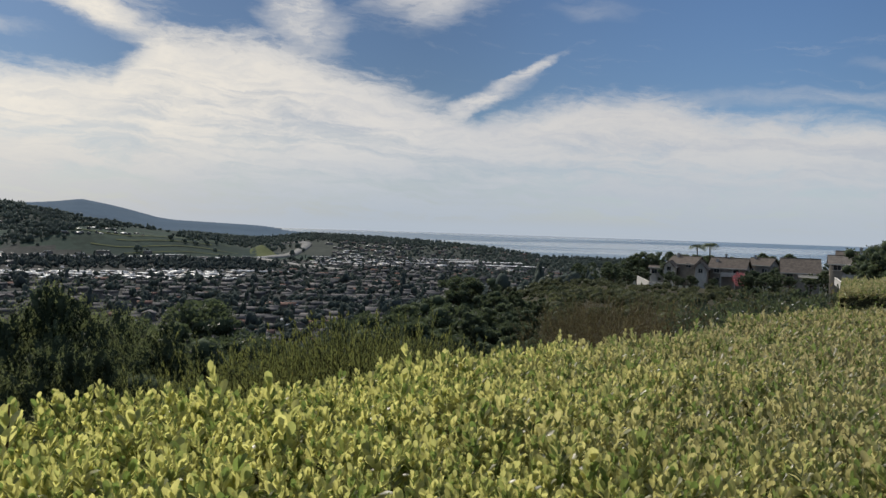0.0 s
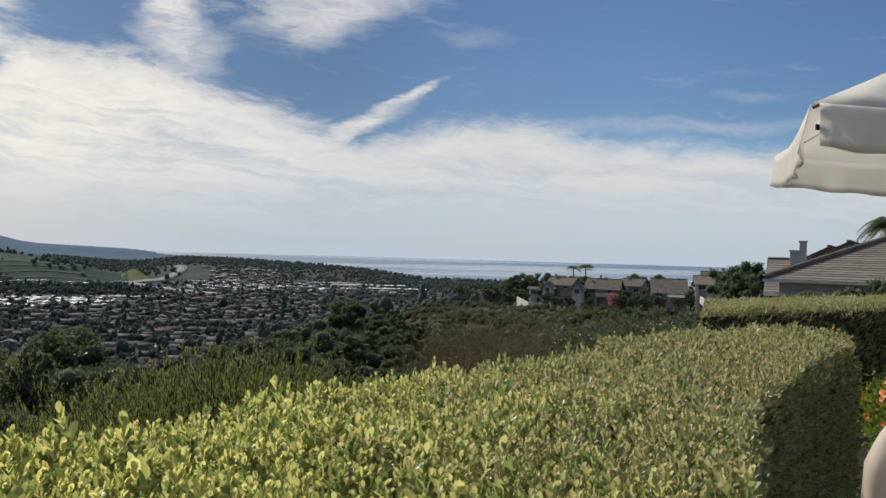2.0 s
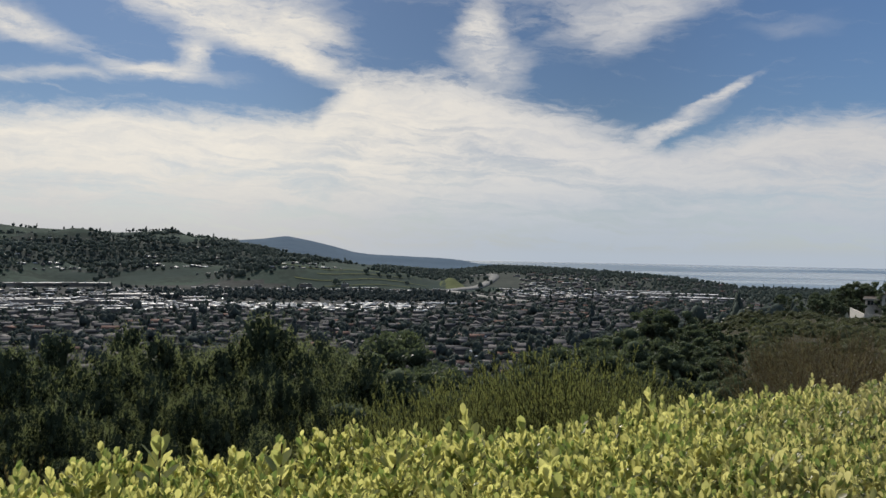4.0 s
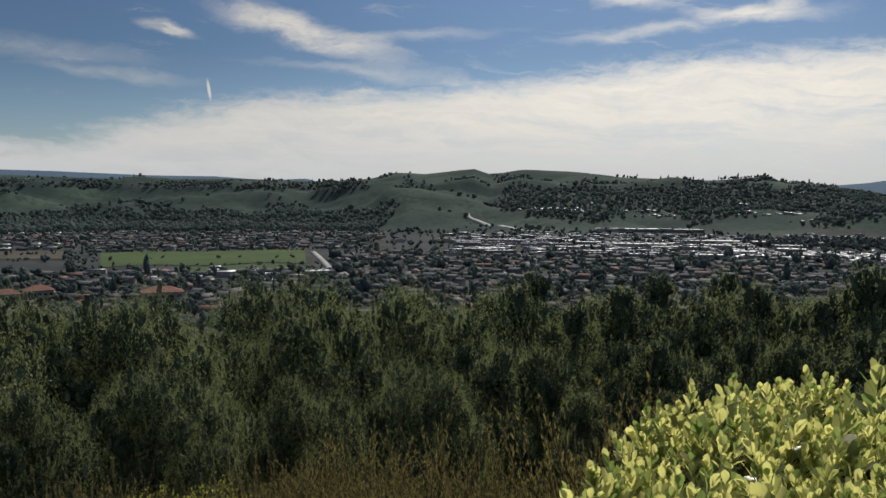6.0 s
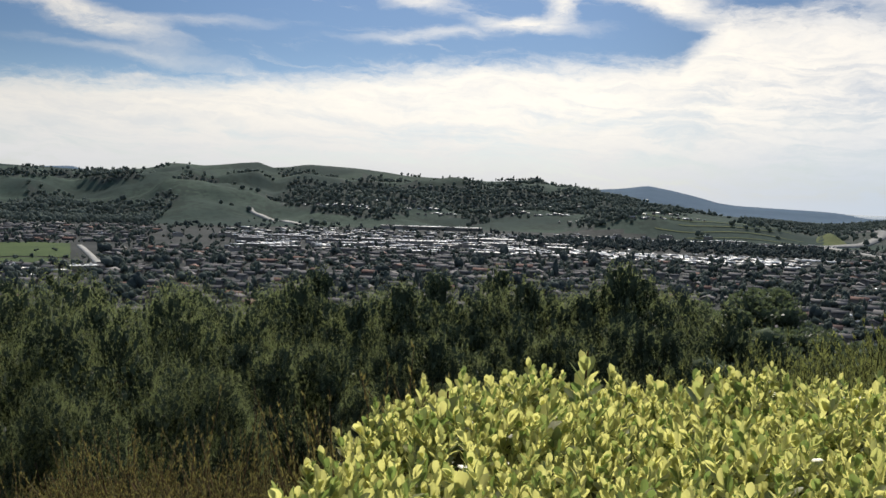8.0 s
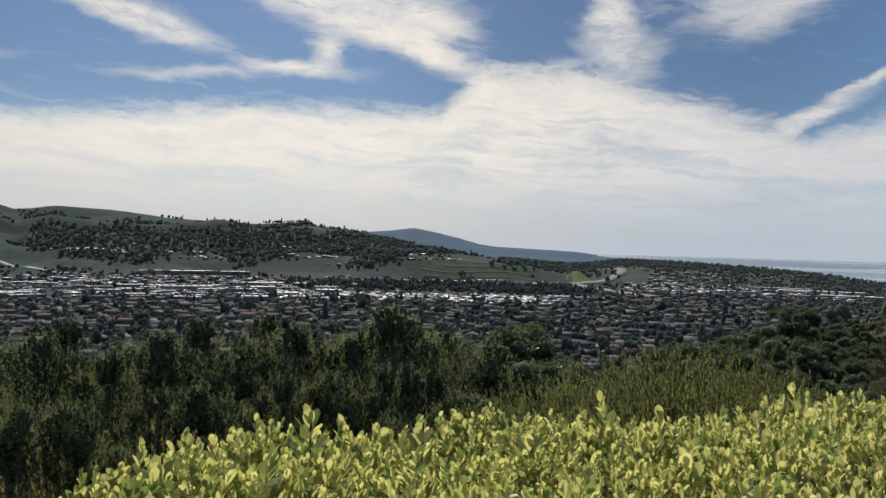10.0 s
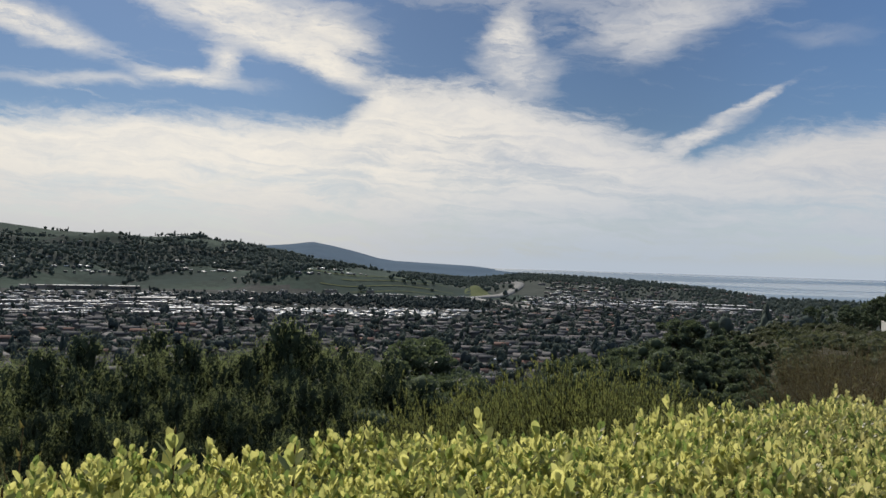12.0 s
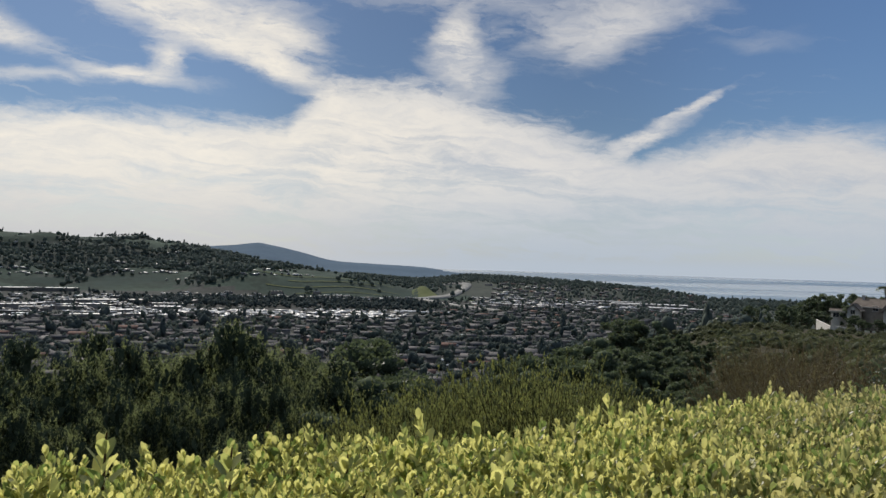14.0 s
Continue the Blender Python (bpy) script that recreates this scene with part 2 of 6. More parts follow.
def hedge_foliage():
    """Hedge leaves: yellow-green young growth that turns dull and dusty along the hedge."""
    m, tr, sh = material("hedge_leaf")
    r = tr.nodes.new("ShaderNodeNewGeometry").outputs["Random Per Island"]
    r2 = calc(tr, "FRACT", calc(tr, "MULTIPLY", r, 31.7))
    p = position(tr)
    sepr = tr.nodes.new("ShaderNodeSeparateXYZ")
    tr.links.new(p, sepr.inputs[0])
    n = noise_node(tr, p, 2.2, 4)
    old = ramp(tr, calc(tr, "ADD", sepr.outputs[0], calc(tr, "MULTIPLY", n, 1.6)), 0.3, 2.3)
    young = mix(tr, r, (0.078, 0.098, 0.038), (0.46, 0.43, 0.165))
    dusty = mix(tr, r, (0.100, 0.096, 0.052), (0.50, 0.46, 0.28))
    col = mix(tr, old, young, dusty)
    col = mix(tr, ramp(tr, r2, 0.9, 1.0, 0.0, 0.7, smooth=False), col, (0.52, 0.50, 0.30))
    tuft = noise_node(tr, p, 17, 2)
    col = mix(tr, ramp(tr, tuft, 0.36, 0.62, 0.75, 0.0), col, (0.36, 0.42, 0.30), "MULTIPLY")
    fleck = noise_node(tr, p, 160, 3)
    col = mix(tr, ramp(tr, fleck, 0.35, 0.7, 0.0, 0.35), col, (0.55, 0.58, 0.5), "MULTIPLY")
    tr.links.new(col, sh.inputs["Base Color"])
    tr.links.new(ramp(tr, fleck, 0.3, 0.7, 0.30, 0.5), sh.inputs["Roughness"])
    sh.inputs["Specular IOR Level"].default_value = 0.6
    lucent = tr.nodes.new("ShaderNodeBsdfTranslucent")
    glow = mix(tr, old, (0.82, 0.79, 0.26), (0.52, 0.46, 0.23))
    tr.links.new(mix(tr, ramp(tr, r2, 0.12, 0.62), (0.20, 0.28, 0.07), glow), lucent.inputs[0])
    both = tr.nodes.new("ShaderNodeMixShader")
    both.inputs[0].default_value = 0.56
    tr.links.new(sh.outputs[0], both.inputs[1])
    tr.links.new(lucent.outputs[0], both.inputs[2])
    tr.links.new(both.outputs[0], tr.nodes["Material Output"].inputs[0])
    return m


def hill_grass():
    """Green winter grass with darker scrub in patches; its colours are blued for distance haze."""
    m, tr, sh = material("grass")
    p = position(tr)
    big, mid = noise_node(tr, p, 0.0035, 5, 0.6), noise_node(tr, p, 0.014, 6, 0.65)
    fine = noise_node(tr, p, 0.06, 4, 0.6)
    col = mix(tr, ramp(tr, big, 0.35, 0.65), (0.025, 0.041, 0.038), (0.050, 0.073, 0.056))
    col = mix(tr, ramp(tr, fine, 0.3, 0.7, 0.0, 0.35), col, (0.022, 0.036, 0.028))
    scrub = ramp(tr, calc(tr, "ADD", calc(tr, "MULTIPLY", mid, 0.65), calc(tr, "MULTIPLY", fine, 0.35)), 0.47, 0.58)
    col = mix(tr, calc(tr, "MULTIPLY", scrub, 0.6), col, (0.018, 0.027, 0.024))
    tr.links.new(col, sh.inputs["Base Color"])
    sh.inputs["Roughness"].default_value = 0.95
    sh.inputs["Specular IOR Level"].default_value = 0.05
    return m


M = {
    "hedge_leaf": hedge_foliage(),
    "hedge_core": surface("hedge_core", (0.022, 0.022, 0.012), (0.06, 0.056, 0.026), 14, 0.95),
    "bark": surface("bark", (0.035, 0.026, 0.018), (0.11, 0.085, 0.06), 9, 0.95, 0.02),
    "twig": surface("twig", (0.06, 0.04, 0.02), (0.14, 0.095, 0.05), 12, 0.9),
    "broom_twig": surface("broom_twig", (0.04, 0.045, 0.02), (0.075, 0.072, 0.032), 12, 0.9),
    "broom_leaf": foliage("broom_leaf", (0.046, 0.068, 0.028), (0.13, 0.145, 0.054), (0.21, 0.225, 0.065), 0.40, 0.5, 0.5, tip=((0.26, 0.19, 0.05), 0.88)),
    "dry_leaf": foliage("dry_leaf", (0.055, 0.056, 0.024), (0.15, 0.135, 0.052), (0.20, 0.175, 0.055), 0.38, 0.55, 0.9, 0.3, ((0.24, 0.15, 0.05), 0.8)),
    "rust_leaf": foliage("rust_leaf", (0.058, 0.056, 0.032), (0.15, 0.125, 0.068), (0.15, 0.13, 0.06), 0.35, 0.6, 0.5),
    "lime_leaf": foliage("lime_leaf", (0.08, 0.10, 0.022), (0.21, 0.20, 0.045), (0.24, 0.235, 0.035), 0.42, 0.45, 1.0),
    "pepper_leaf": foliage("pepper_leaf", (0.048, 0.066, 0.040), (0.130, 0.150, 0.078), (0.20, 0.23, 0.09), 0.45, 0.45, 0.45, 0.3),
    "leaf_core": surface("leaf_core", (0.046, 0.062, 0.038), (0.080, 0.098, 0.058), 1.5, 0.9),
    "dark_leaf": foliage("dark_leaf", (0.030, 0.045, 0.033), (0.068, 0.086, 0.054), (0.09, 0.115, 0.055), 0.40, 0.5, 0.2, 0.35),
    "scrub_leaf": foliage("scrub_leaf", (0.040, 0.052, 0.030), (0.100, 0.106, 0.058), (0.12, 0.13, 0.06), 0.35, 0.8, 0.1, 0.2),
    # distance haze is mixed into these three leaf colours: bluer and paler
    "hazy_belt_leaf": foliage("hazy_belt_leaf", (0.044, 0.058, 0.060), (0.080, 0.095, 0.090), (0.07, 0.085, 0.065), 0.2, 0.9, 0.004, 0.05),
    "hazy_hill_leaf": foliage("hazy_hill_leaf", (0.076, 0.096, 0.096), (0.120, 0.142, 0.130), (0.15, 0.18, 0.155), 0.5, 0.9, 0.004, 0.05),
    "hazy_far_leaf": foliage("hazy_far_leaf", (0.046, 0.062, 0.060), (0.098, 0.118, 0.100), (0.10, 0.11, 0.08), 0.2, 0.9, 0.004, 0.05),
    "terrace": surface("terrace", (0.16, 0.14, 0.12), (0.30, 0.27, 0.23), 1.2, 0.9, 0.004),
    "slope": surface("slope", (0.022, 0.023, 0.013), (0.058, 0.05, 0.029), 0.5, 0.95, 0.03),
    "town_floor": surface("town_floor", (0.022, 0.026, 0.025), (0.052, 0.054, 0.054), 0.012, 0.95, 0.0, 14),
    "grass": hill_grass(),
    # the blue of distant air is put into the far ridge's colour
    "hazy_far_hill": surface("hazy_far_hill", (0.048, 0.080, 0.122), (0.064, 0.102, 0.148), 0.003, 1.0),
    "woodland": surface("woodland", (0.020, 0.029, 0.028), (0.040, 0.050, 0.046), 0.012, 0.95, 0.0, 8),
    "coast_scrub": surface("coast_scrub", (0.026, 0.033, 0.030), (0.05, 0.058, 0.05), 0.006, 0.95, 0.0, 8),
    "field": surface("field", (0.038, 0.06, 0.022), (0.064, 0.09, 0.033), 0.02, 0.95),
    "tilled": surface("tilled", (0.055, 0.048, 0.038), (0.085, 0.073, 0.057), 0.03, 0.95),
    "gold_grass": surface("gold_grass", (0.060, 0.078, 0.032), (0.105, 0.115, 0.046), 0.02, 0.95),
    "motorway": surface("motorway", (0.15, 0.148, 0.145), (0.22, 0.217, 0.21), 0.04, 0.85),
    "asphalt": surface("asphalt", (0.09, 0.09, 0.09), (0.17, 0.165, 0.16), 0.05, 0.8),
    "concrete": surface("concrete", (0.22, 0.215, 0.205), (0.33, 0.32, 0.30), 0.04, 0.8),
    "white_roof": varied("white_roof", (0.18, 0.185, 0.20), (0.74, 0.73, 0.71), 0.45, "object", ((0.13, 0.125, 0.125), 0.72)),
    "town_wall": varied("town_wall", (0.11, 0.10, 0.09), (0.28, 0.26, 0.24), 0.85, "object", None, 0.05),
    "town_roof": varied("town_roof", (0.065, 0.067, 0.074), (0.175, 0.163, 0.160), 0.75, "island", ((0.17, 0.105, 0.088), 0.88), 0.04),
    "red_roof": surface("red_roof", (0.15, 0.072, 0.058), (0.22, 0.105, 0.085), 0.4, 0.8),
}


# ---------------------------------------------------------------- mesh helpers
def part(name, mesh, mat, parent=None, label=""):
    """One mesh object; mesh may be a bmesh or mesh data."""
    if isinstance(mesh, bmesh.types.BMesh):
        data = bpy.data.meshes.new(name)
        mesh.to_mesh(data)
        mesh.free()
    else:
        data = mesh
    if mat is not None and not data.materials:
        data.materials.append(mat)
    ob = new(name, data)
    if parent is not None:
        ob.parent = parent
    if label:
        ob["label"] = label
    return ob


def mesh_of(name, verts, faces, smooth=False, mat=None):
    me = bpy.data.meshes.new(name)
    v = np.asarray(verts, dtype=np.float32).reshape(-1, 3)
    f = np.asarray(faces, dtype=np.int32)
    k = f.shape[1]
    me.vertices.add(len(v))
    me.vertices.foreach_set("co", v.ravel())
    me.loops.add(f.size)
    me.loops.foreach_set("vertex_index", f.ravel())
    me.polygons.add(len(f))
    me.polygons.foreach_set("loop_start", np.arange(0, f.size, k, dtype=np.int32))
    me.update(calc_edges=True)
    if smooth:
        me.polygons.foreach_set("use_smooth", np.ones(len(f), dtype=bool))
    me.validate()
    if mat is not None:
        me.materials.append(mat)
    return me


def scatter(template, turns, places):
    """Copies of a template (verts, tris), turned and placed, as one set of verts and faces."""
    v, f = template
    V = np.einsum("nij,kj->nki", turns, v) + places[:, None, :]
    F = f[None] + (np.arange(len(places)) * len(v))[:, None, None]
    return V.reshape(-1, 3), F.reshape(-1, 3)


def merged(pieces):
    vs, fs, n = [], [], 0
    for v, f in pieces:
        vs.append(v)
        fs.append(f + n)
        n += len(v)
    return np.concatenate(vs), np.concatenate(fs)


def frames_of(axis, spin, size):
    """Turning matrices whose z goes along axis, with a spin about it, times size."""
    z = axis / np.linalg.norm(axis, axis=1)[:, None]
    ref = np.where(np.abs(z[:, 2:3]) > 0.92, np.array([[1.0, 0, 0]]), np.array([[0, 0, 1.0]]))
    x = np.cross(ref, z)
    x /= np.linalg.norm(x, axis=1)[:, None]
    y = np.cross(z, x)
    c, s = np.cos(spin)[:, None], np.sin(spin)[:, None]
    X, Y = x * c + y * s, y * c - x * s
    return np.stack([X, Y, z], -1) * np.asarray(size).reshape(-1, 1, 1)


def leaf_template(length=1.0, width=0.5, fold=0.12, curl=0.12, simple=False):
    """A spoon-shaped leaf with a blunt tip, folded along its midrib."""
    if simple:
        v = np.array([(0, 0, 0), (-.38, fold, .36), (-.42, fold * .6 - curl * .4, .76), (0, -curl, 1.0), (.42, fold * .6 - curl * .4, .76), (.38, fold, .36)], float)
        f = np.array([(0, 2, 1), (0, 3, 2), (0, 4, 3), (0, 5, 4)])
    else:
        v = np.array([(0, 0, 0), (0, 0.0, .5), (0, -curl, 1.0), (-.30, fold * .7, .22), (-.49, fold, .52), (-.39, fold * .5 - curl * .6, .83),
                      (.30, fold * .7, .22), (.49, fold, .52), (.39, fold * .5 - curl * .6, .83)], float)
        f = np.array([(0, 1, 3), (3, 1, 4), (4, 1, 5), (5, 1, 2), (0, 6, 1), (6, 7, 1), (7, 8, 1), (8, 2, 1)])
    v[:, 0] *= width
    v[:, 1] *= width
    return v * length, f


def lump_template(seed, radius=(1, 1, 1), fine=False):
    """A closed, uneven lump of foliage: an icosahedron, pushed in and out."""
    g = np.random.default_rng(seed)
    bm = bmesh.new()
    bmesh.ops.create_icosphere(bm, subdivisions=2 if fine else 1, radius=1.0)
    v = np.array([q.co[:] for q in bm.verts])
    f = np.array([[q.index for q in p.verts] for p in bm.faces])
    bm.free()
    v = v * (1 + .18 * np.sin(v[:, :1] * 4 + seed) * np.cos(v[:, 1:2] * 4 - seed) + g.uniform(-.24, .24, (len(v), 1)))
    return v * np.array(radius), f


def tube(points, radii, sides=6):
    pts = np.asarray(points, float)
    n = len(pts)
    d = np.gradient(pts, axis=0)
    fr = frames_of(d, np.zeros(n), np.ones(n))
    a = np.arange(sides) * 2 * math.pi / sides
    ring = np.stack([np.cos(a), np.sin(a), np.zeros(sides)], -1)
    V = np.einsum("nij,kj->nki", fr, ring) * np.asarray(radii)[:, None, None] + pts[:, None, :]
    F = []
    for i in range(n - 1):
        for j in range(sides):
            a0, a1 = i * sides + j, i * sides + (j + 1) % sides
            F += [(a0, a1, a1 + sides), (a0, a1 + sides, a0 + sides)]
    return V.reshape(-1, 3), np.array(F)


def spin_z(angle, size):
    c, s = np.cos(angle), np.sin(angle)
    o = 0 * c
    return np.stack([c, -s, o, s, c, o, o, o, o + 1], -1).reshape(-1, 3, 3) * np.asarray(size).reshape(-1, 1, 1)


def box_bm(sx, sy, sz, at=(0, 0, 0), bevel=0.0):
    """A box standing on at, centred in x and y."""
    bm = bmesh.new()
    bmesh.ops.create_cube(bm, size=1.0)
    for v in bm.verts:
        v.co = Vector((v.co.x * sx + at[0], v.co.y * sy + at[1], (v.co.z + 0.5) * sz + at[2]))
    if bevel:
        bmesh.ops.bevel(bm, geom=bm.edges[:], offset=bevel, segments=1, affect="EDGES")
    return bm


def smooth(a, b, x):
    t = np.clip((np.asarray(x, float) - a) / (b - a), 0, 1)
    return t * t * (3 - 2 * t)


RNG = np.random.default_rng(11)


# ---------------------------------------------------------------- the lie of the land
def polar(az, r):
    a = np.radians(az)
    return -np.sin(a) * r, np.cos(a) * r


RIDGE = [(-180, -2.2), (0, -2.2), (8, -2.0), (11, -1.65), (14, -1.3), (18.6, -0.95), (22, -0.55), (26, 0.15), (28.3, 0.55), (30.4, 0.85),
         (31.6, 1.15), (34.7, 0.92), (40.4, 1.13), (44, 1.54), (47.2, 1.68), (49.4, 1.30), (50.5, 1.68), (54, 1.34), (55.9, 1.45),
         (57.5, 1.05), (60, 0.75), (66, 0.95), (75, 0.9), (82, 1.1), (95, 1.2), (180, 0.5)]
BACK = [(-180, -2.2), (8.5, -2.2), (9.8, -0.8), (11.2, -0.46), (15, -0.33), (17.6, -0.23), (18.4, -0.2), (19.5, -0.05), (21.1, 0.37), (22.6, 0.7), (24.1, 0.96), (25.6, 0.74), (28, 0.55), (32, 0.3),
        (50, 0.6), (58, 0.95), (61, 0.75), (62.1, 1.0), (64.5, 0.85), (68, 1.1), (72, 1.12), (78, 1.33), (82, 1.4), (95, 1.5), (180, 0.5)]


def fractal(x, y, scale, octaves=4, seed=0.0):
    """Smooth noise made of turned sine waves."""
    total, amp, f = 0.0, 1.0, 1.0 / scale
    for o in range(octaves):
        a = 1.7 * o + seed
        u, v = (x * math.cos(a) - y * math.sin(a)) * f, (x * math.sin(a) + y * math.cos(a)) * f
        total = total + amp * np.sin(u * 6.28 + 1.3 * np.sin(v * 4.1 + a)) * np.cos(v * 6.28 + 1.1 * np.sin(u * 3.7 + 2 * a))
        amp, f = amp * 0.5, f * 2.03
    return total


def height(x, y):
    """The ground's height."""
    x, y = np.asarray(x, float), np.asarray(y, float)
    r = np.hypot(x, y)
    az = np.degrees(np.arctan2(-x, y))
    left = np.interp(r, [0, 2.2, 3.0, 5, 8, 15, 25, 40, 60, 100, 150, 300, 450, 600, 5000], [0, 0, -0.35, -1.0, -2.0, -5.0, -9.5, -16, -21, -26, -34, -55, -72, -75, -75])
    right = np.interp(r, [0, 6, 10, 20, 45, 100, 160, 230, 300, 450, 700, 1000, 1600, 5000], [0, -0.05, -0.25, -1.6, -3.2, -6.5, -9.5, -12.6, -20, -38, -60, -72, -78, -78])
    k = smooth(13, -9, az)
    z = left * (1 - k) + right * k
    # level terrace behind and to the side
    back = smooth(-34, -48, az) + smooth(98, 125, az)
    z = z * (1 - np.clip(back, 0, 1)) + np.clip(back, 0, 1) * np.interp(r, [0, 60, 400, 5000], [0, -1, -12, -60])
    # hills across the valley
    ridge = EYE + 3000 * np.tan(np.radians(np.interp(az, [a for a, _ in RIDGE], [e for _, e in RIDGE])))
    floor = -75.0
    base = np.interp(az, [0, 12, 20, 30, 45, 55, 66, 82, 100], [1700, 1650, 1620, 1800, 1720, 1650, 2000, 2050, 2050])
    t = np.clip((r - base) / (3000 - base), 0, 1)
    lift = 0.55 * t + 0.45 * smooth(0, 1, t)
    folds = fractal(x, y, 760, 4) * np.sin(np.pi * t) * 27 * smooth(14, 34, az) + fractal(x, y, 430, 2, 1.0) * np.sin(np.pi * t) * 9 * smooth(14, 30, az)
    front = smooth(4, 12, az) * smooth(125, 98, az)
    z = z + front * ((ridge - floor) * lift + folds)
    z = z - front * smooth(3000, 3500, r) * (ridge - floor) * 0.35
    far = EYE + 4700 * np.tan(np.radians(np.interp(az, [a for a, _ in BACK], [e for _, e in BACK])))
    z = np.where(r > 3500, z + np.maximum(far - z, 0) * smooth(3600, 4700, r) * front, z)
    # the terraced bluff above the motorway
    crest = np.interp(az, [13.2, 14.4, 16, 20, 25, 27, 28.8, 30], [0, 14, 25, 35, 40, 33, 9, 0])
    bluff = crest * smooth(1640, 1850, r) * smooth(2150, 1930, r)
    bluff = bluff + 21 * np.exp(-((az - 12.8) / .75) ** 2 - ((r - 1835) / 75) ** 2)
    # the shoulder just below the hedge
    bluff = bluff + 1.0 * np.exp(-((r - 11) / 4) ** 2) * smooth(26, 15, az) * smooth(-1, 8, az)
    z = z + bluff
    # coast terrace and the sea bed
    coast = np.interp(az, [-30, -10, -6.4, -2, 5.7, 11, 13], [2550, 2600, 2450, 2650, 3500, 4400, 5200])
    top = np.interp(az, [-10, -6.4, -2, 5.7, 11], [-84, -80, -60, -54, -47])
    shore = smooth(14, 9, az) * smooth(-60, -30, az)
    land = z + (top - z) * smooth(1750, 2300, r)
    land = land + (-150 - land) * smooth(coast - 40, coast + 120, r)
    z = z * (1 - shore) + land * shore
    return z


def woods(x, y, az, r):
    """Where the hills are wooded: above nought."""
    up = np.degrees(np.arctan2(height(x, y) - EYE, r))
    k57, k49, k25 = smooth(55, 59, az), smooth(46, 50, az), smooth(23, 27, az)
    low = .9 * np.exp(-((up + .55) / .2) ** 2)
    low = low + k25 * (1.4 * np.exp(-((up + .35) / .95) ** 2) - low)
    low = low + k49 * (.25 * np.exp(-((up + 1.0) / .5) ** 2) - low)
    band = low + k57 * (np.maximum(np.exp(-((up + 1.9) / .7) ** 2) * 1.4, np.exp(-((up - .45) / .22) ** 2)) - low)
    return fractal(x, y, 420, 4, .6) * .6 + band * 1.3 - .62


def ground():
    azs = np.concatenate([np.arange(-180, -48, 6.0), np.arange(-48, 104, 0.5), np.arange(104, 180, 6.0)])
    rs = np.concatenate([[0.0], np.geomspace(0.6, 1500, 90), np.linspace(1530, 4960, 120)])
    A, R = np.meshgrid(azs, rs)
    x, y = polar(A, R)
    z = height(x, y)
    n, m = len(rs), len(azs)
    i, j = np.meshgrid(np.arange(n - 1), np.arange(m), indexing="ij")
    a, b = i * m + j, i * m + (j + 1) % m
    F = np.stack([a, b, b + m, a + m], -1).reshape(-1, 4)
    me = mesh_of("ground", np.stack([x, y, z], -1), F[:, ::-1], True)
    order = ["terrace", "slope", "town_floor", "grass", "hazy_far_hill", "coast_scrub", "woodland"]
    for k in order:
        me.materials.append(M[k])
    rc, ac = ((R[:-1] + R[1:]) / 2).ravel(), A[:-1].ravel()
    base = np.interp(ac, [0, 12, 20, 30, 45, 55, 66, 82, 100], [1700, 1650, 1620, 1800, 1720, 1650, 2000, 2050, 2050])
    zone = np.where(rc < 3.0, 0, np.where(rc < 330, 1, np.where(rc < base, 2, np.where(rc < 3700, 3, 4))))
    zone = np.where((ac < -40) | (ac > 110), np.where(rc < 12, 0, 1), zone)
    edge = np.interp(ac, [7, 11, 13, 15, 18], [1750, 1850, 2160, 2350, 3300]) + 60 * np.sin(ac * 2.1)
    zone = np.where((ac < 18.4) & (rc > edge) & ((rc < 3700) | (ac < 9.5)), 5, zone)
    zone = np.where((ac < 0) & (rc > 1000) | (ac < -10) & (rc > 260), 5, zone)
    fx, fy = polar(ac, rc)
    zone = np.where((zone == 3) & (ac > 10) & (rc < 2980) & (woods(fx, fy, ac, rc) > 0), 6, zone)
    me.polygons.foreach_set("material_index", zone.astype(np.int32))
    tagged(part("ground", me, None), "hill slope, town valley and green hills of dry soil and grass", "ground", kind="structure")


ground()


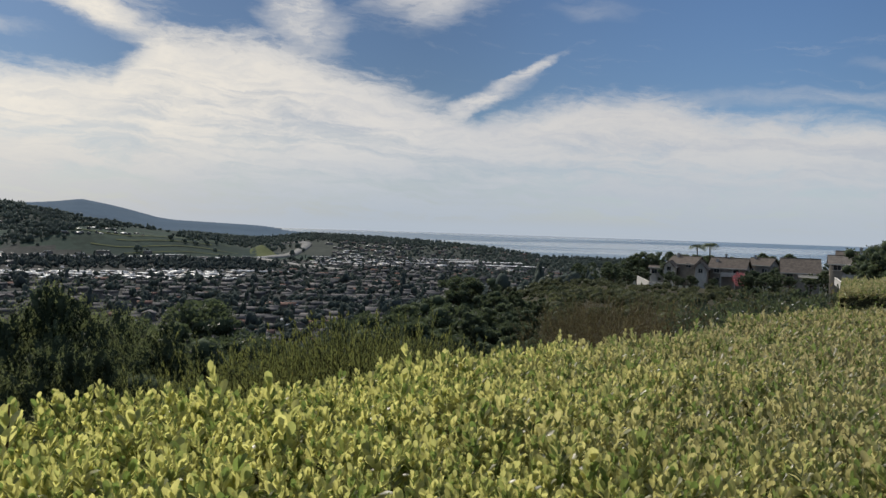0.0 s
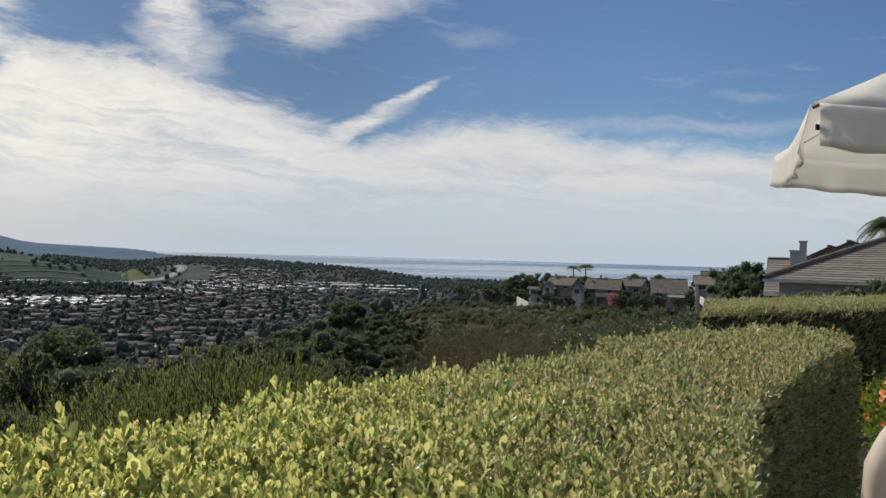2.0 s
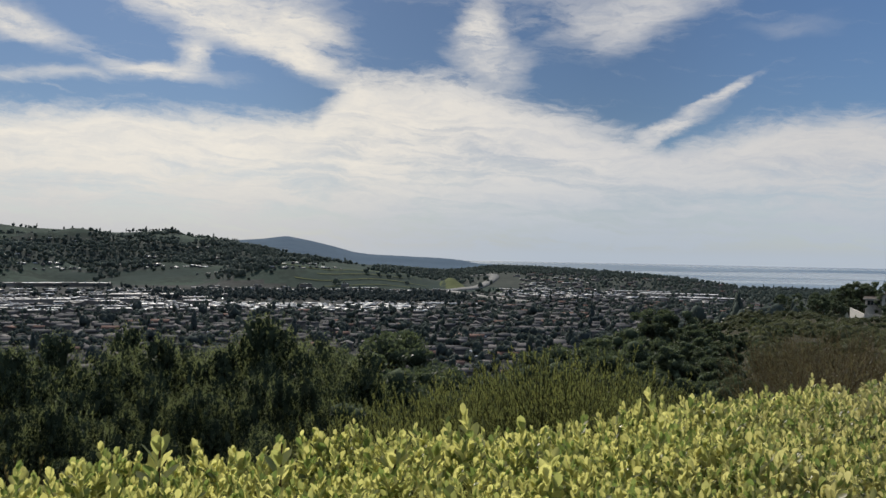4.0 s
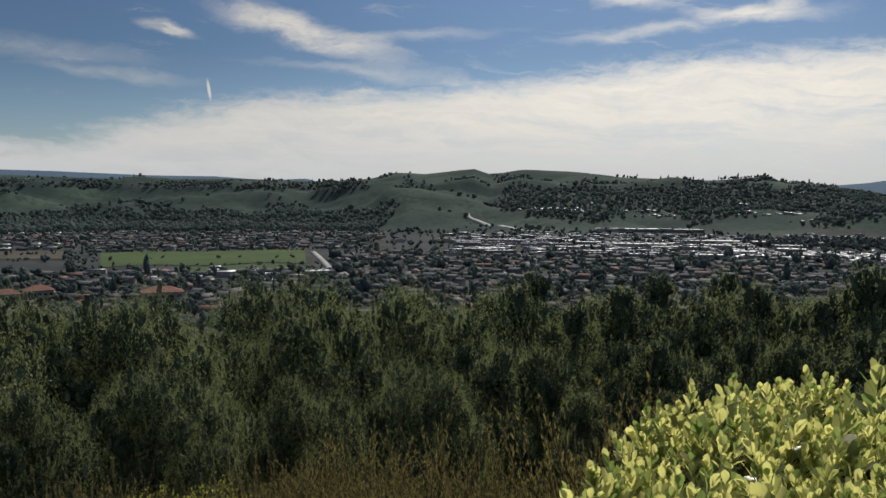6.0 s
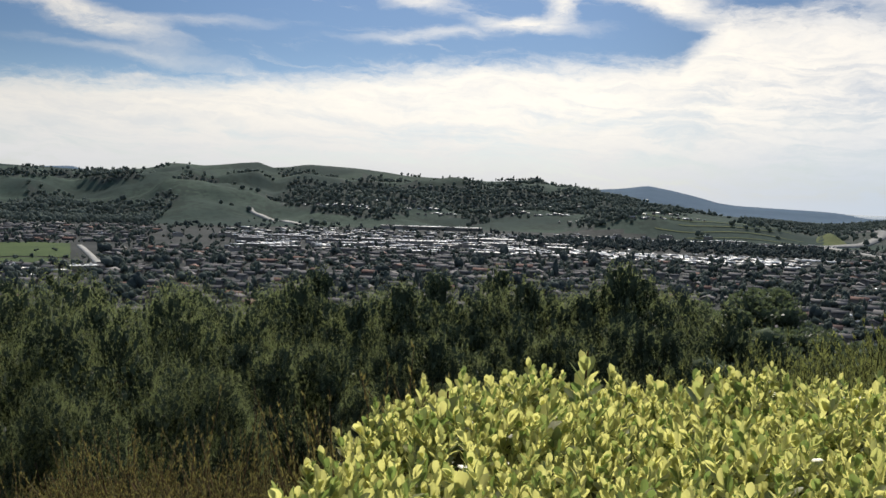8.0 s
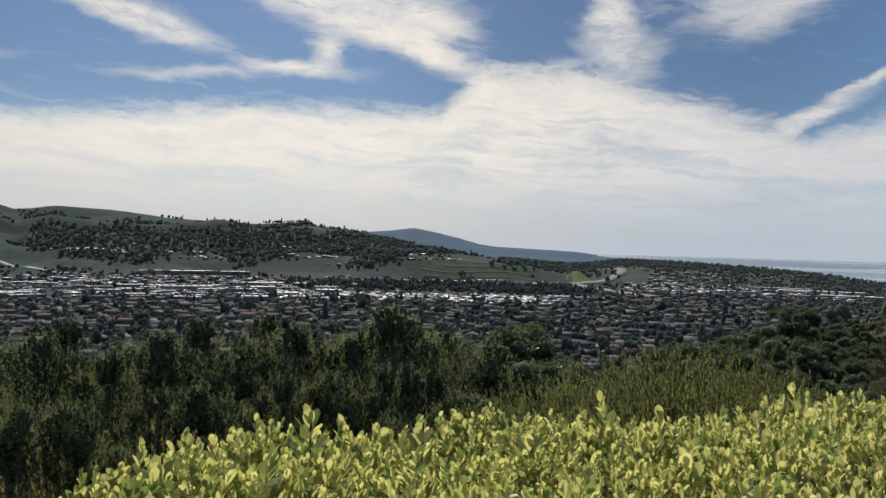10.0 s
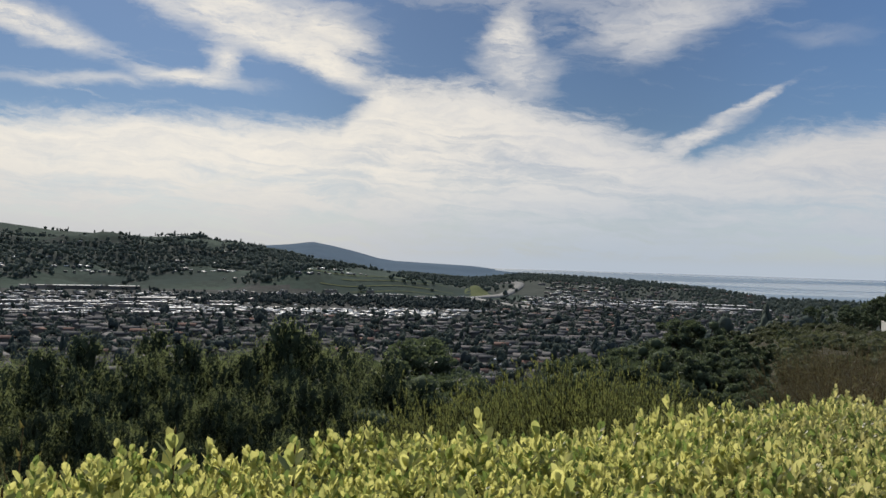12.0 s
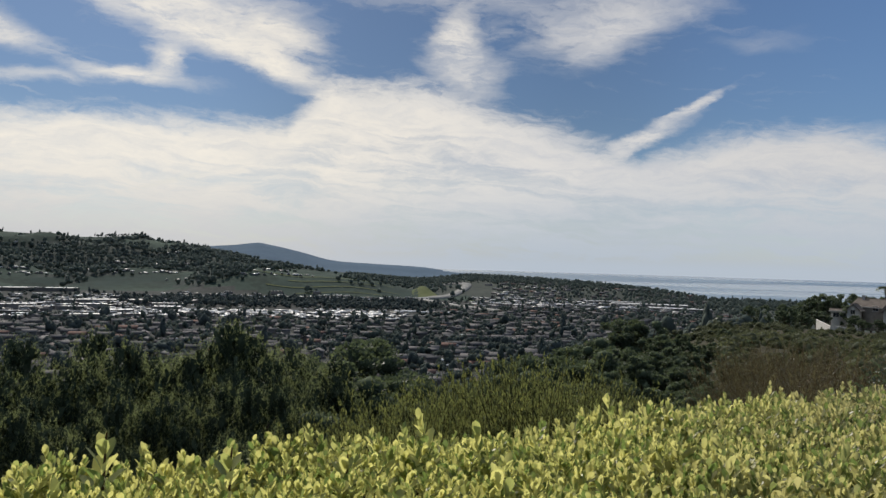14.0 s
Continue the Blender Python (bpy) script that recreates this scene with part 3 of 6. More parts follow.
def sea():
    m, tr, sh = material("sea_water")
    p = position(tr)
    sepr = tr.nodes.new("ShaderNodeSeparateXYZ")
    tr.links.new(p, sepr.inputs[0])
    dist = calc(tr, "SQRT", calc(tr, "ADD", calc(tr, "MULTIPLY", sepr.outputs[0], sepr.outputs[0]), calc(tr, "MULTIPLY", sepr.outputs[1], sepr.outputs[1])))
    v = vec(tr, calc(tr, "MULTIPLY", sepr.outputs[0], 0.0004), calc(tr, "MULTIPLY", dist, 0.0019), 0.0)
    slick = ramp(tr, noise_node(tr, v, 1.0, 3, 0.5), 0.42, 0.6)
    tr.links.new(mix(tr, slick, (0.10, 0.15, 0.20), (0.19, 0.24, 0.28)), sh.inputs["Base Color"])
    tr.links.new(ramp(tr, slick, 0, 1, 0.32, 0.18), sh.inputs["Roughness"])
    wave = noise_node(tr, p, 0.25, 4)
    bumped(tr, sh, wave, 0.2, 0.5)
    azs = np.arange(-100, 60, 1.0)
    rs = np.concatenate([np.linspace(900, 2550, 6), np.linspace(2600, 4960, 40)])
    A, R = np.meshgrid(azs, rs)
    x, y = polar(A, R)
    el = np.interp(rs, [2600, 4960], [math.degrees(math.atan((SEA - EYE) / 2600)), -0.5])
    z = np.where(rs < 2600, SEA, EYE + rs * np.tan(np.radians(el)))[:, None] + 0 * A
    n, k = A.shape
    i, j = np.meshgrid(np.arange(n - 1), np.arange(k - 1), indexing="ij")
    a = i * k + j
    F = np.stack([a, a + k, a + k + 1, a + 1], -1).reshape(-1, 4)
    tagged(part("water", mesh_of("water", np.stack([x, y, z], -1), F, True), m), "calm blue-grey ocean with pale slicks to the horizon", "sea", kind="structure")


sea()


# ---------------------------------------------------------------- clipped hedge
def inside(poly, x, y):
    hit = np.zeros(np.shape(x), bool)
    for (x0, y0), (x1, y1) in zip(poly, poly[1:] + poly[:1]):
        hit ^= ((y0 > y) != (y1 > y)) & (x < (x1 - x0) * (y - y0) / (y1 - y0 + 1e-12) + x0)
    return hit


def sprig_template(seed, leaves=14, size=0.0275, simple=False):
    """A shoot's end: a bundle of narrow upright leaves, tier on tier."""
    g = np.random.default_rng(seed)
    k = np.arange(leaves)
    spin = k * 2.4 + g.uniform(-0.4, 0.4, leaves)
    lean = np.radians(np.interp(k, [0, leaves * .4, leaves], [6, 24, 48])) * g.uniform(0.7, 1.35, leaves)
    axis = np.stack([np.cos(spin) * np.sin(lean), np.sin(spin) * np.sin(lean), np.cos(lean)], -1)
    scale = size * np.interp(k, [0, 3, leaves], [0.66, 0.95, 1.1]) * g.uniform(0.75, 1.25, leaves)
    # the leaf's inner side looks to the shoot's axis
    side = np.stack([-np.sin(spin), np.cos(spin), 0 * spin], -1)
    inner = np.cross(axis, side)
    turn = np.stack([side, inner, axis], -1) * scale[:, None, None]
    place = np.stack([0 * k, 0 * k, np.interp(k, [0, leaves], [0.018, -0.062])], -1) + axis * 0.005
    return scatter(leaf_template(1.0, 0.55, 0.15, 0.14, simple), turn, place)


SPRIGS = [sprig_template(s, 13 + s % 4) for s in range(7)]
FAR_SPRIGS = [sprig_template(s, 11 + s % 3, simple=True) for s in range(7)]


def hedge(name, outline, top, bottom, density, size, nearest=0, label="", wave=0.035, side_density=None, group=""):
    """A clipped hedge: a solid core coloured dark for its shaded inside, and leafy shoot ends all over it."""
    g = np.random.default_rng(5)
    poly = [tuple(p) for p in outline]
    P = np.array(poly)
    root = tagged(new(name), label, "hedge", group)
    turn_sign = np.sign(np.sum(P[:, 0] * np.roll(P[:, 1], -1) - P[:, 1] * np.roll(P[:, 0], -1)))
    lo, hi = P.min(0), P.max(0)
    step = 1 / math.sqrt(density)
    gx, gy = np.meshgrid(np.arange(lo[0], hi[0], step), np.arange(lo[1], hi[1], step))
    gx = (gx + g.uniform(-.5, .5, gx.shape) * step).ravel()
    gy = (gy + g.uniform(-.5, .5, gy.shape) * step).ravel()
    ok = inside(poly, gx, gy)
    gx, gy = gx[ok], gy[ok]

    def crown(x, y):
        return top + wave * fractal(x, y, 1.1, 3) * 0.6 + 0.018 * fractal(x, y, 0.30, 2, 2.0) + 0.017 * fractal(x, y, 0.15, 2, 0.7)

    gz = crown(gx, gy) - 0.026 + g.uniform(-0.045, 0.012, len(gx)) + 0.022 * (g.uniform(0, 1, len(gx)) > 0.94)
    axis = np.stack([g.normal(0, .28, len(gx)), g.normal(0, .28, len(gx)), np.ones(len(gx))], -1)
    places, axes = [np.stack([gx, gy, gz], -1)], [axis]
    side_density = side_density or density * 0.85
    for p, q in zip(P, np.roll(P, -1, axis=0)):
        d = q - p
        length = np.linalg.norm(d)
        n = int(length * (top - bottom) * side_density)
        if n < 1:
            continue
        s, h = g.uniform(0, 1, n), g.uniform(0.0, 1.0, n)
        out = np.array([d[1], -d[0]]) / length * turn_sign
        xy = p + s[:, None] * d + out * (g.uniform(-0.03, 0.05, n) - 0.05 * h ** 6)[:, None]
        z = bottom + (crown(xy[:, 0], xy[:, 1]) - bottom - 0.03) * h
        places.append(np.column_stack([xy, z]))
        axes.append(np.column_stack([out[0] + g.normal(0, .35, n), out[1] + g.normal(0, .35, n), 0.45 + g.normal(0, .3, n) + h ** 5]))
    places, axes = np.concatenate(places), np.concatenate(axes)
    n = len(places)
    spin, scale = g.uniform(0, 6.28, n), size * g.uniform(0.7, 1.15, n) * np.where(g.uniform(0, 1, n) < .05, 1.55, 1.0)
    turns = frames_of(axes, spin, scale)
    kind = g.integers(0, len(SPRIGS), n)
    own = np.zeros(n, bool)
    if nearest:
        pool = np.where((places[:, 0] > -0.5) & (places[:, 0] < 0.9) & (places[:, 1] > 1.25) & (places[:, 1] < 2.1) & (places[:, 2] > top - 0.12))[0]
        own[pool[np.argsort(np.hypot(places[pool, 0] - 0.1, places[pool, 1] - 1.55))[:nearest]]] = True
    close = (np.hypot(places[:, 0], places[:, 1]) < 2.25) & (places[:, 2] > top - 0.35)
    pieces = [scatter(SPRIGS[k], turns[(kind == k) & ~own & close], places[(kind == k) & ~own & close]) for k in range(len(SPRIGS)) if close.any()]
    pieces += [scatter(FAR_SPRIGS[k], turns[(kind == k) & ~close], places[(kind == k) & ~close]) for k in range(len(SPRIGS))]
    v, f = merged(pieces)
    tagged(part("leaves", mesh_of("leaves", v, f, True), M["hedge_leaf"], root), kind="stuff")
    # core: a solid block, twig brown taken dark to stand for inner shade
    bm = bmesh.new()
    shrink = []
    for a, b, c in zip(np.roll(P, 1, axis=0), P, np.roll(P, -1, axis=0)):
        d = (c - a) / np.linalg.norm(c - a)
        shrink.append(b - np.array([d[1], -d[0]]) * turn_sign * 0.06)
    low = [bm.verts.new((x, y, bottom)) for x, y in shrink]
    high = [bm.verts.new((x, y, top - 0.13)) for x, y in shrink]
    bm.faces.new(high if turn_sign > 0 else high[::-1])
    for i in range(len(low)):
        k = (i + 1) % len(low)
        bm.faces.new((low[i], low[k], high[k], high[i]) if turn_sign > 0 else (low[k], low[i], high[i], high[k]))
    part("core", bm, M["hedge_core"], root, "solid filling, coloured dark for the hedge's shaded inside")
    if nearest:
        meshes = [mesh_of("sprig", *SPRIGS[k], True, M["hedge_leaf"]) for k in range(len(SPRIGS))]
        for i in np.where(own)[0]:
            ob = part("sprig", meshes[kind[i]], None, root)
            ob.matrix_local = Matrix.Translation(places[i]) @ Matrix(turns[i].tolist()).to_4x4()
    return root


HEDGE_TOP = 1.13
near_hedge = hedge("clipped_hedge", [
    (-1.02, 0.55), (-0.3, 0.62), (0.4, 0.85), (0.76, 1.25), (0.93, 1.67), (1.42, 2.59), (1.71, 3.04), (2.42, 3.91), (3.56, 5.20), (3.62, 5.55), (3.2, 5.95),
    (2.64, 5.52), (1.85, 4.82), (1.07, 3.97), (0.59, 3.45), (0.30, 3.22), (0.02, 2.88), (-0.27, 2.62), (-0.72, 2.28), (-1.06, 1.92), (-1.40, 1.66),
    (-1.46, 1.47), (-1.40, 1.2), (-1.27, 0.93), (-1.15, 0.72)], HEDGE_TOP, 0.0, 1150, 1.0, 280,
    "clipped broad-leaved hedge with yellow-green young leaves at the terrace edge", side_density=620)


def tall_shoot(x, y, z, root):
    """A strong young shoot that stands out of the hedge."""
    stem = tube([(0, 0, -0.2), (0.004, 0, -0.1), (0.006, 0.003, 0)], [0.004, 0.0035, 0.002], 5)
    ob = part("young_shoot", mesh_of("young_shoot", *stem, True), M["twig"], root, "upright shoot with large pale green leaves")
    ob.location = (x, y, z)
    g = np.random.default_rng(int(abs(x) * 100))
    k = np.arange(13)
    spin = k * 2.4 + g.uniform(0, 6.28)
    lean = np.radians(np.interp(k, [0, 3, 12], [8, 28, 50]))
    axis = np.stack([np.cos(spin) * np.sin(lean), np.sin(spin) * np.sin(lean), np.cos(lean)], -1)
    side = np.stack([-np.sin(spin), np.cos(spin), 0 * spin], -1)
    turn = np.stack([side, np.cross(axis, side), axis], -1) * np.interp(k, [0, 3, 12], [0.036, 0.060, 0.070])[:, None, None]
    place = np.stack([0 * k, 0 * k, np.interp(k, [0, 12], [-0.03, -0.17])], -1)
    part("leaves", mesh_of("leaves", *scatter(leaf_template(1.0, 0.55, 0.08, 0.1), turn, place), True), M["hedge_leaf"], ob)


for spot in ((-1.14, 1.60, 1.235), (-0.93, 1.74, 1.19), (-1.27, 1.27, 1.18), (-0.70, 1.84, 1.17), (-0.40, 1.50, 1.15), (0.22, 2.05, 1.15)):
    tall_shoot(*spot, near_hedge)


# ---------------------------------------------------------------- brush on the slope
def stem_template(seed, length=1.0, leaves=22, leaf=0.028, branch=2):
    """An upright wand with short leaves, and a few side wands."""
    g = np.random.default_rng(seed)
    pieces_w, pieces_l = [], []
    quad = (np.array([(-.17, 0, .1), (.17, 0, .25), (.0, 0, 1.0)], float), np.array([(0, 1, 2)]))
    for b in range(1 + branch):
        if b == 0:
            p0, d, ln = np.zeros(3), np.array([g.normal(0, .08), g.normal(0, .08), 1.0]), length
        else:
            p0, d, ln = np.array([0, 0, g.uniform(.3, .7) * length]), np.array([g.normal(0, .35), g.normal(0, .35), 1.0]), length * g.uniform(.3, .5)
        d = d / np.linalg.norm(d)
        bend = np.array([g.normal(0, .06), g.normal(0, .06), 0])
        s = np.linspace(0, 1, 3)[:, None]
        pieces_w.append(tube(p0 + d * s * ln + bend * (s ** 2) * ln, np.linspace(.0045, .0012, 3), 3))
        n = int(leaves * (1 if b == 0 else .6))
        u = g.uniform(.12 if b else .25, 1.0, n)
        at = p0 + d * u[:, None] * ln + bend * (u[:, None] ** 2) * ln
        spin = g.uniform(0, 6.28, n)
        axis = np.stack([np.cos(spin) * .38, np.sin(spin) * .38, np.full(n, .92)], -1)
        pieces_l.append(scatter(quad, frames_of(axis, g.uniform(0, 6.28, n), leaf * g.uniform(.7, 1.4, n)), at))
    return merged(pieces_w), merged(pieces_l)


def shrub_mesh(seed, stems, radius, tall, leaf, leaves=30, splay=0.35):
    g = np.random.default_rng(seed)
    kinds = [stem_template(seed * 31 + k, 1.0, leaves, leaf) for k in range(4)]
    wood, green = [], []
    a, q = g.uniform(0, 6.28, stems), np.sqrt(g.uniform(0, 1, stems))
    x, y = np.cos(a) * q * radius, np.sin(a) * q * radius
    axis = np.stack([np.cos(a) * q * splay + g.normal(0, .1, stems), np.sin(a) * q * splay + g.normal(0, .1, stems), np.ones(stems)], -1)
    h = tall * (1.05 - 0.45 * q ** 2) * g.uniform(.65, 1.15, stems)
    turn = frames_of(axis, g.uniform(0, 6.28, stems), h)
    at = np.stack([x, y, np.full(stems, -0.12)], -1)
    pick = g.integers(0, 4, stems)
    for k in range(4):
        s = pick == k
        wood.append(scatter(kinds[k][0], turn[s], at[s]))
        green.append(scatter(kinds[k][1], turn[s], at[s]))
    return mesh_of("twigwork", *merged(wood)), mesh_of("foliage", *merged(green))


def planted(name, meshes, mats, label, category, group=""):
    root = tagged(new(name), label, category, group)
    for nm, me, mt in zip(("twigwork", "foliage"), meshes, mats):
        part(nm, me, mt, root)
    return root


def plant_all(models, spots, size=(0.8, 1.2), lift=0.0, lean=0.0):
    """One model or a copy of it at every spot (x, y)."""
    used = set()
    for i, (x, y, *s) in enumerate(spots):
        ob = models[i % len(models)]
        z = float(height(x, y)) + lift
        k = s[0] if s else RNG.uniform(*size)
        m = pose(x, y, z, RNG.uniform(-lean, lean), RNG.uniform(-lean, lean), RNG.uniform(0, 360))
        if id(ob) not in used:
            used.add(id(ob))
            ob.matrix_basis = m
        else:
            ob = copy_thing(ob, m)
        ob.scale = (k, k, k * RNG.uniform(.9, 1.1))


def spots_in(az0, az1, r0, r1, gap, g, keep=1.0):
    """Loose places in a stretch of the slope."""
    out = []
    r = r0
    while r < r1:
        n = max(1, int(radians(az1 - az0) * r / gap))
        for i in range(n):
            if g.uniform() < keep:
                a = az0 + (az1 - az0) * (i + g.uniform(0, 1)) / n
                x, y = polar(a, r + g.uniform(-.5, .5) * gap)
                out.append((float(x), float(y)))
        r += gap
    return out


g1 = np.random.default_rng(21)
broom = [planted("broom_shrub", shrub_mesh(40 + k, 135, .60, 1.25, .025, 50, .30), (M["broom_twig"], M["broom_leaf"]), "upright olive-green broom shrub with thin wands on the slope", "shrub", "brush on the slope") for k in range(3)]
near_spots = [p for p in spots_in(4, 80, 4.0, 12.5, 1.3, g1) if not (math.degrees(math.atan2(-p[0], p[1])) > 58 and math.hypot(*p) < 6.8) and not inside([(-2.2, 0), (4.5, 5), (4, 7.0), (2.4, 6.4), (-0.2, 3.4), (-2.2, 2.2)], p[0], p[1])]
# the tall stand whose tips rise over the hedge
sized = []
for p in near_spots + spots_in(-3, 20, 7.5, 13.5, .95, g1):
    a, r = math.degrees(math.atan2(-p[0], p[1])), math.hypot(*p)
    tip = np.interp(a, [-3, -2, 0, 3, 6, 9, 11, 14, 17, 20, 26], [-9.2, -8.0, -6.0, -5.7, -5.8, -6.4, -7.4, -8.5, -9.0, -9.6, -14]) - 1.7 * g1.uniform() ** 2
    most = (EYE + r * math.tan(radians(float(tip))) - float(height(*p))) / 1.34
    if r > 7.5 and a < 21:
        sized.append((*p, float(np.clip(most, .45, 3.1))))
    else:
        sized.append((*p, float(np.clip(min(most if a < 26 else 9, g1.uniform(.75, 1.15)), .4, 2))))
away = [p for p in sized if math.degrees(math.atan2(-p[0], p[1])) > 24]
plant_all(broom, [p for p in sized if p not in away], (0.75, 1.15), 0.0, 6)
dry = [planted("dry_shrub", shrub_mesh(50 + k, 130, .62, 1.2, .026, 46, .45), (M["twig"], M["dry_leaf"]), "twiggy rust-tinged olive shrub on the slope", "shrub", "brush on the slope") for k in range(3)]
plant_all(dry, away, (0.75, 1.15), 0.0, 6)
rust = [planted("buckwheat_shrub", shrub_mesh(60 + k, 80, .7, 0.9, .04, 30, .7), (M["twig"], M["rust_leaf"]), "low rust-brown buckwheat shrub on the slope", "shrub", "brush on the slope") for k in range(2)]
plant_all(rust, spots_in(-27, -8.5, 10, 34, 2.3, g1), (1.3, 2.0), 0.0, 6)


# ---------------------------------------------------------------- trees
def tree_wood(g, tall, spread, limbs=7, trunk=0.22):
    """Trunk and forked limbs; also the limbs' ends."""
    pieces, ends = [], []
    fork = tall * 0.3
    s = np.linspace(0, 1, 5)
    pts = np.stack([g.normal(0, .1) * s + .08 * np.sin(s * 3), g.normal(0, .1) * s, s * fork - .3 * (1 - s)], -1)
    pieces.append(tube(pts, np.interp(s, [0, .15, 1], [trunk * 1.35, trunk, trunk * .75]), 8))
    top = pts[-1]
    for k in range(limbs):
        a = k * 2.4 + g.uniform(-.4, .4)
        reach = spread * g.uniform(.45, .95)
        up = (tall - fork) * g.uniform(.45, .9)
        d = np.array([math.cos(a) * reach, math.sin(a) * reach, up])
        q = np.linspace(0, 1, 6)[:, None]
        arch = top + d * q + np.array([math.cos(a), math.sin(a), 0]) * (np.sin(q * 3.1) * .12 * reach)
        pieces.append(tube(arch, np.linspace(trunk * .5, .03, 6), 6))
        ends.append(arch[-1])
        for b in range(3):
            t = g.integers(2, 5)
            e = arch[t] + np.array([g.normal(0, .45), g.normal(0, .45), g.uniform(.1, .6)]) * spread * .6
            pieces.append(tube([arch[t], (arch[t] + e) / 2 + g.normal(0, .1, 3), e], [trunk * .22, trunk * .14, .015], 5))
            ends.append(e)
    return merged(pieces), np.array(ends)


def pepper_tree(seed, tall=8.0, spread=2.0, clumps=26, leaves=1000, leaf=0.10):
    """Plumes of fine leaves that hang in strands round dense dark middles."""
    g = np.random.default_rng(seed)
    wood, _ = tree_wood(g, tall * .8, spread * .8, 7, .15)
    root = tagged(new("pepper_tree"), "drooping pepper tree with fine grey-green hanging leaves on the slope", "tree", "trees on the slope")
    root["tall"] = tall
    part("trunk", mesh_of("trunk", *wood, True), M["bark"], root)
    a = np.arange(clumps) * 2.4 + g.uniform(-.6, .6, clumps)
    h = np.linspace(0, 1, clumps) ** .7
    rad = spread * np.sqrt(np.clip(1.0 - h ** 3.2, .05, 1)) * g.uniform(.35, 1.12, clumps)
    c = np.stack([np.cos(a) * rad, np.sin(a) * rad, tall * (.14 + .70 * h) + g.uniform(-.6, .6, clumps)], -1)
    size = g.uniform(.5, 1.15, clumps) * (.40 + .20 * spread)
    at, ax = [], []
    for p, q in zip(c, size):
        # strands start high on the plume and hang past its middle
        n = int(leaves / 10 * (q / .75) ** 1.7)
        d = g.normal(0, 1, (n, 3)) + np.array([0, 0, .55])
        d /= np.linalg.norm(d, axis=1)[:, None]
        lump = 1 + .22 * np.sin(d[:, 0] * 5 + p[0] * 3) * np.cos(d[:, 1] * 5 + p[1] * 2)
        start = p + d * (q * lump * g.uniform(.55, 1.12, n))[:, None] * np.array([1, 1, 1.15])
        run = g.uniform(.4, 1.5, n) * q
        sway = g.normal(0, .10, (n, 3)) * np.array([1, 1, 0])
        for k in range(10):
            f = k / 9
            out = d * np.array([1, 1, 0]) * (.20 * np.sin(f * 1.8)) + sway * f
            at.append(start + out * run[:, None] + np.array([0, 0, -1.0]) * (run * f ** 1.15)[:, None] + g.normal(0, .022, (n, 3)))
            ax.append(d * .3 + np.array([0, 0, -.9]) + g.normal(0, .34, (n, 3)))
    at, ax = np.concatenate(at), np.concatenate(ax)
    n = len(at)
    root["tall"] = float(np.quantile(at[:, 2], .997))
    blade = (np.array([(.0, 0, 0), (.13, .04, .4), (-.13, .05, .55)], float) * np.array([1, 1, 1.8]), np.array([(0, 1, 2)]))
    v, f = scatter(blade, frames_of(ax, g.uniform(0, 6.28, n), leaf * g.uniform(.55, 1.4, n)), at)
    tagged(part("crown", mesh_of("crown", v, f), M["pepper_leaf"], root), kind="stuff")
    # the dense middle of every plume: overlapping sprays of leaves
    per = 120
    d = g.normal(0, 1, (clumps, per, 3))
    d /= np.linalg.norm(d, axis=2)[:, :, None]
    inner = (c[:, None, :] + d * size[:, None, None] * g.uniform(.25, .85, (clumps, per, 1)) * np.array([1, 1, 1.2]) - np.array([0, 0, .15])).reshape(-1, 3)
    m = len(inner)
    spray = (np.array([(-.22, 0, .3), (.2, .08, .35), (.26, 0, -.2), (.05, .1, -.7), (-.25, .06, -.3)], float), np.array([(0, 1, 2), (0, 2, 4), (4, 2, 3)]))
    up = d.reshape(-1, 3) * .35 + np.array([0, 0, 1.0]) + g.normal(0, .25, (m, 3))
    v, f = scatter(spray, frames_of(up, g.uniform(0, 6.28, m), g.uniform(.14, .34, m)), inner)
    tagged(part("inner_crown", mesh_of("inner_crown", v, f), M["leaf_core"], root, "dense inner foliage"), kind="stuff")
    return root


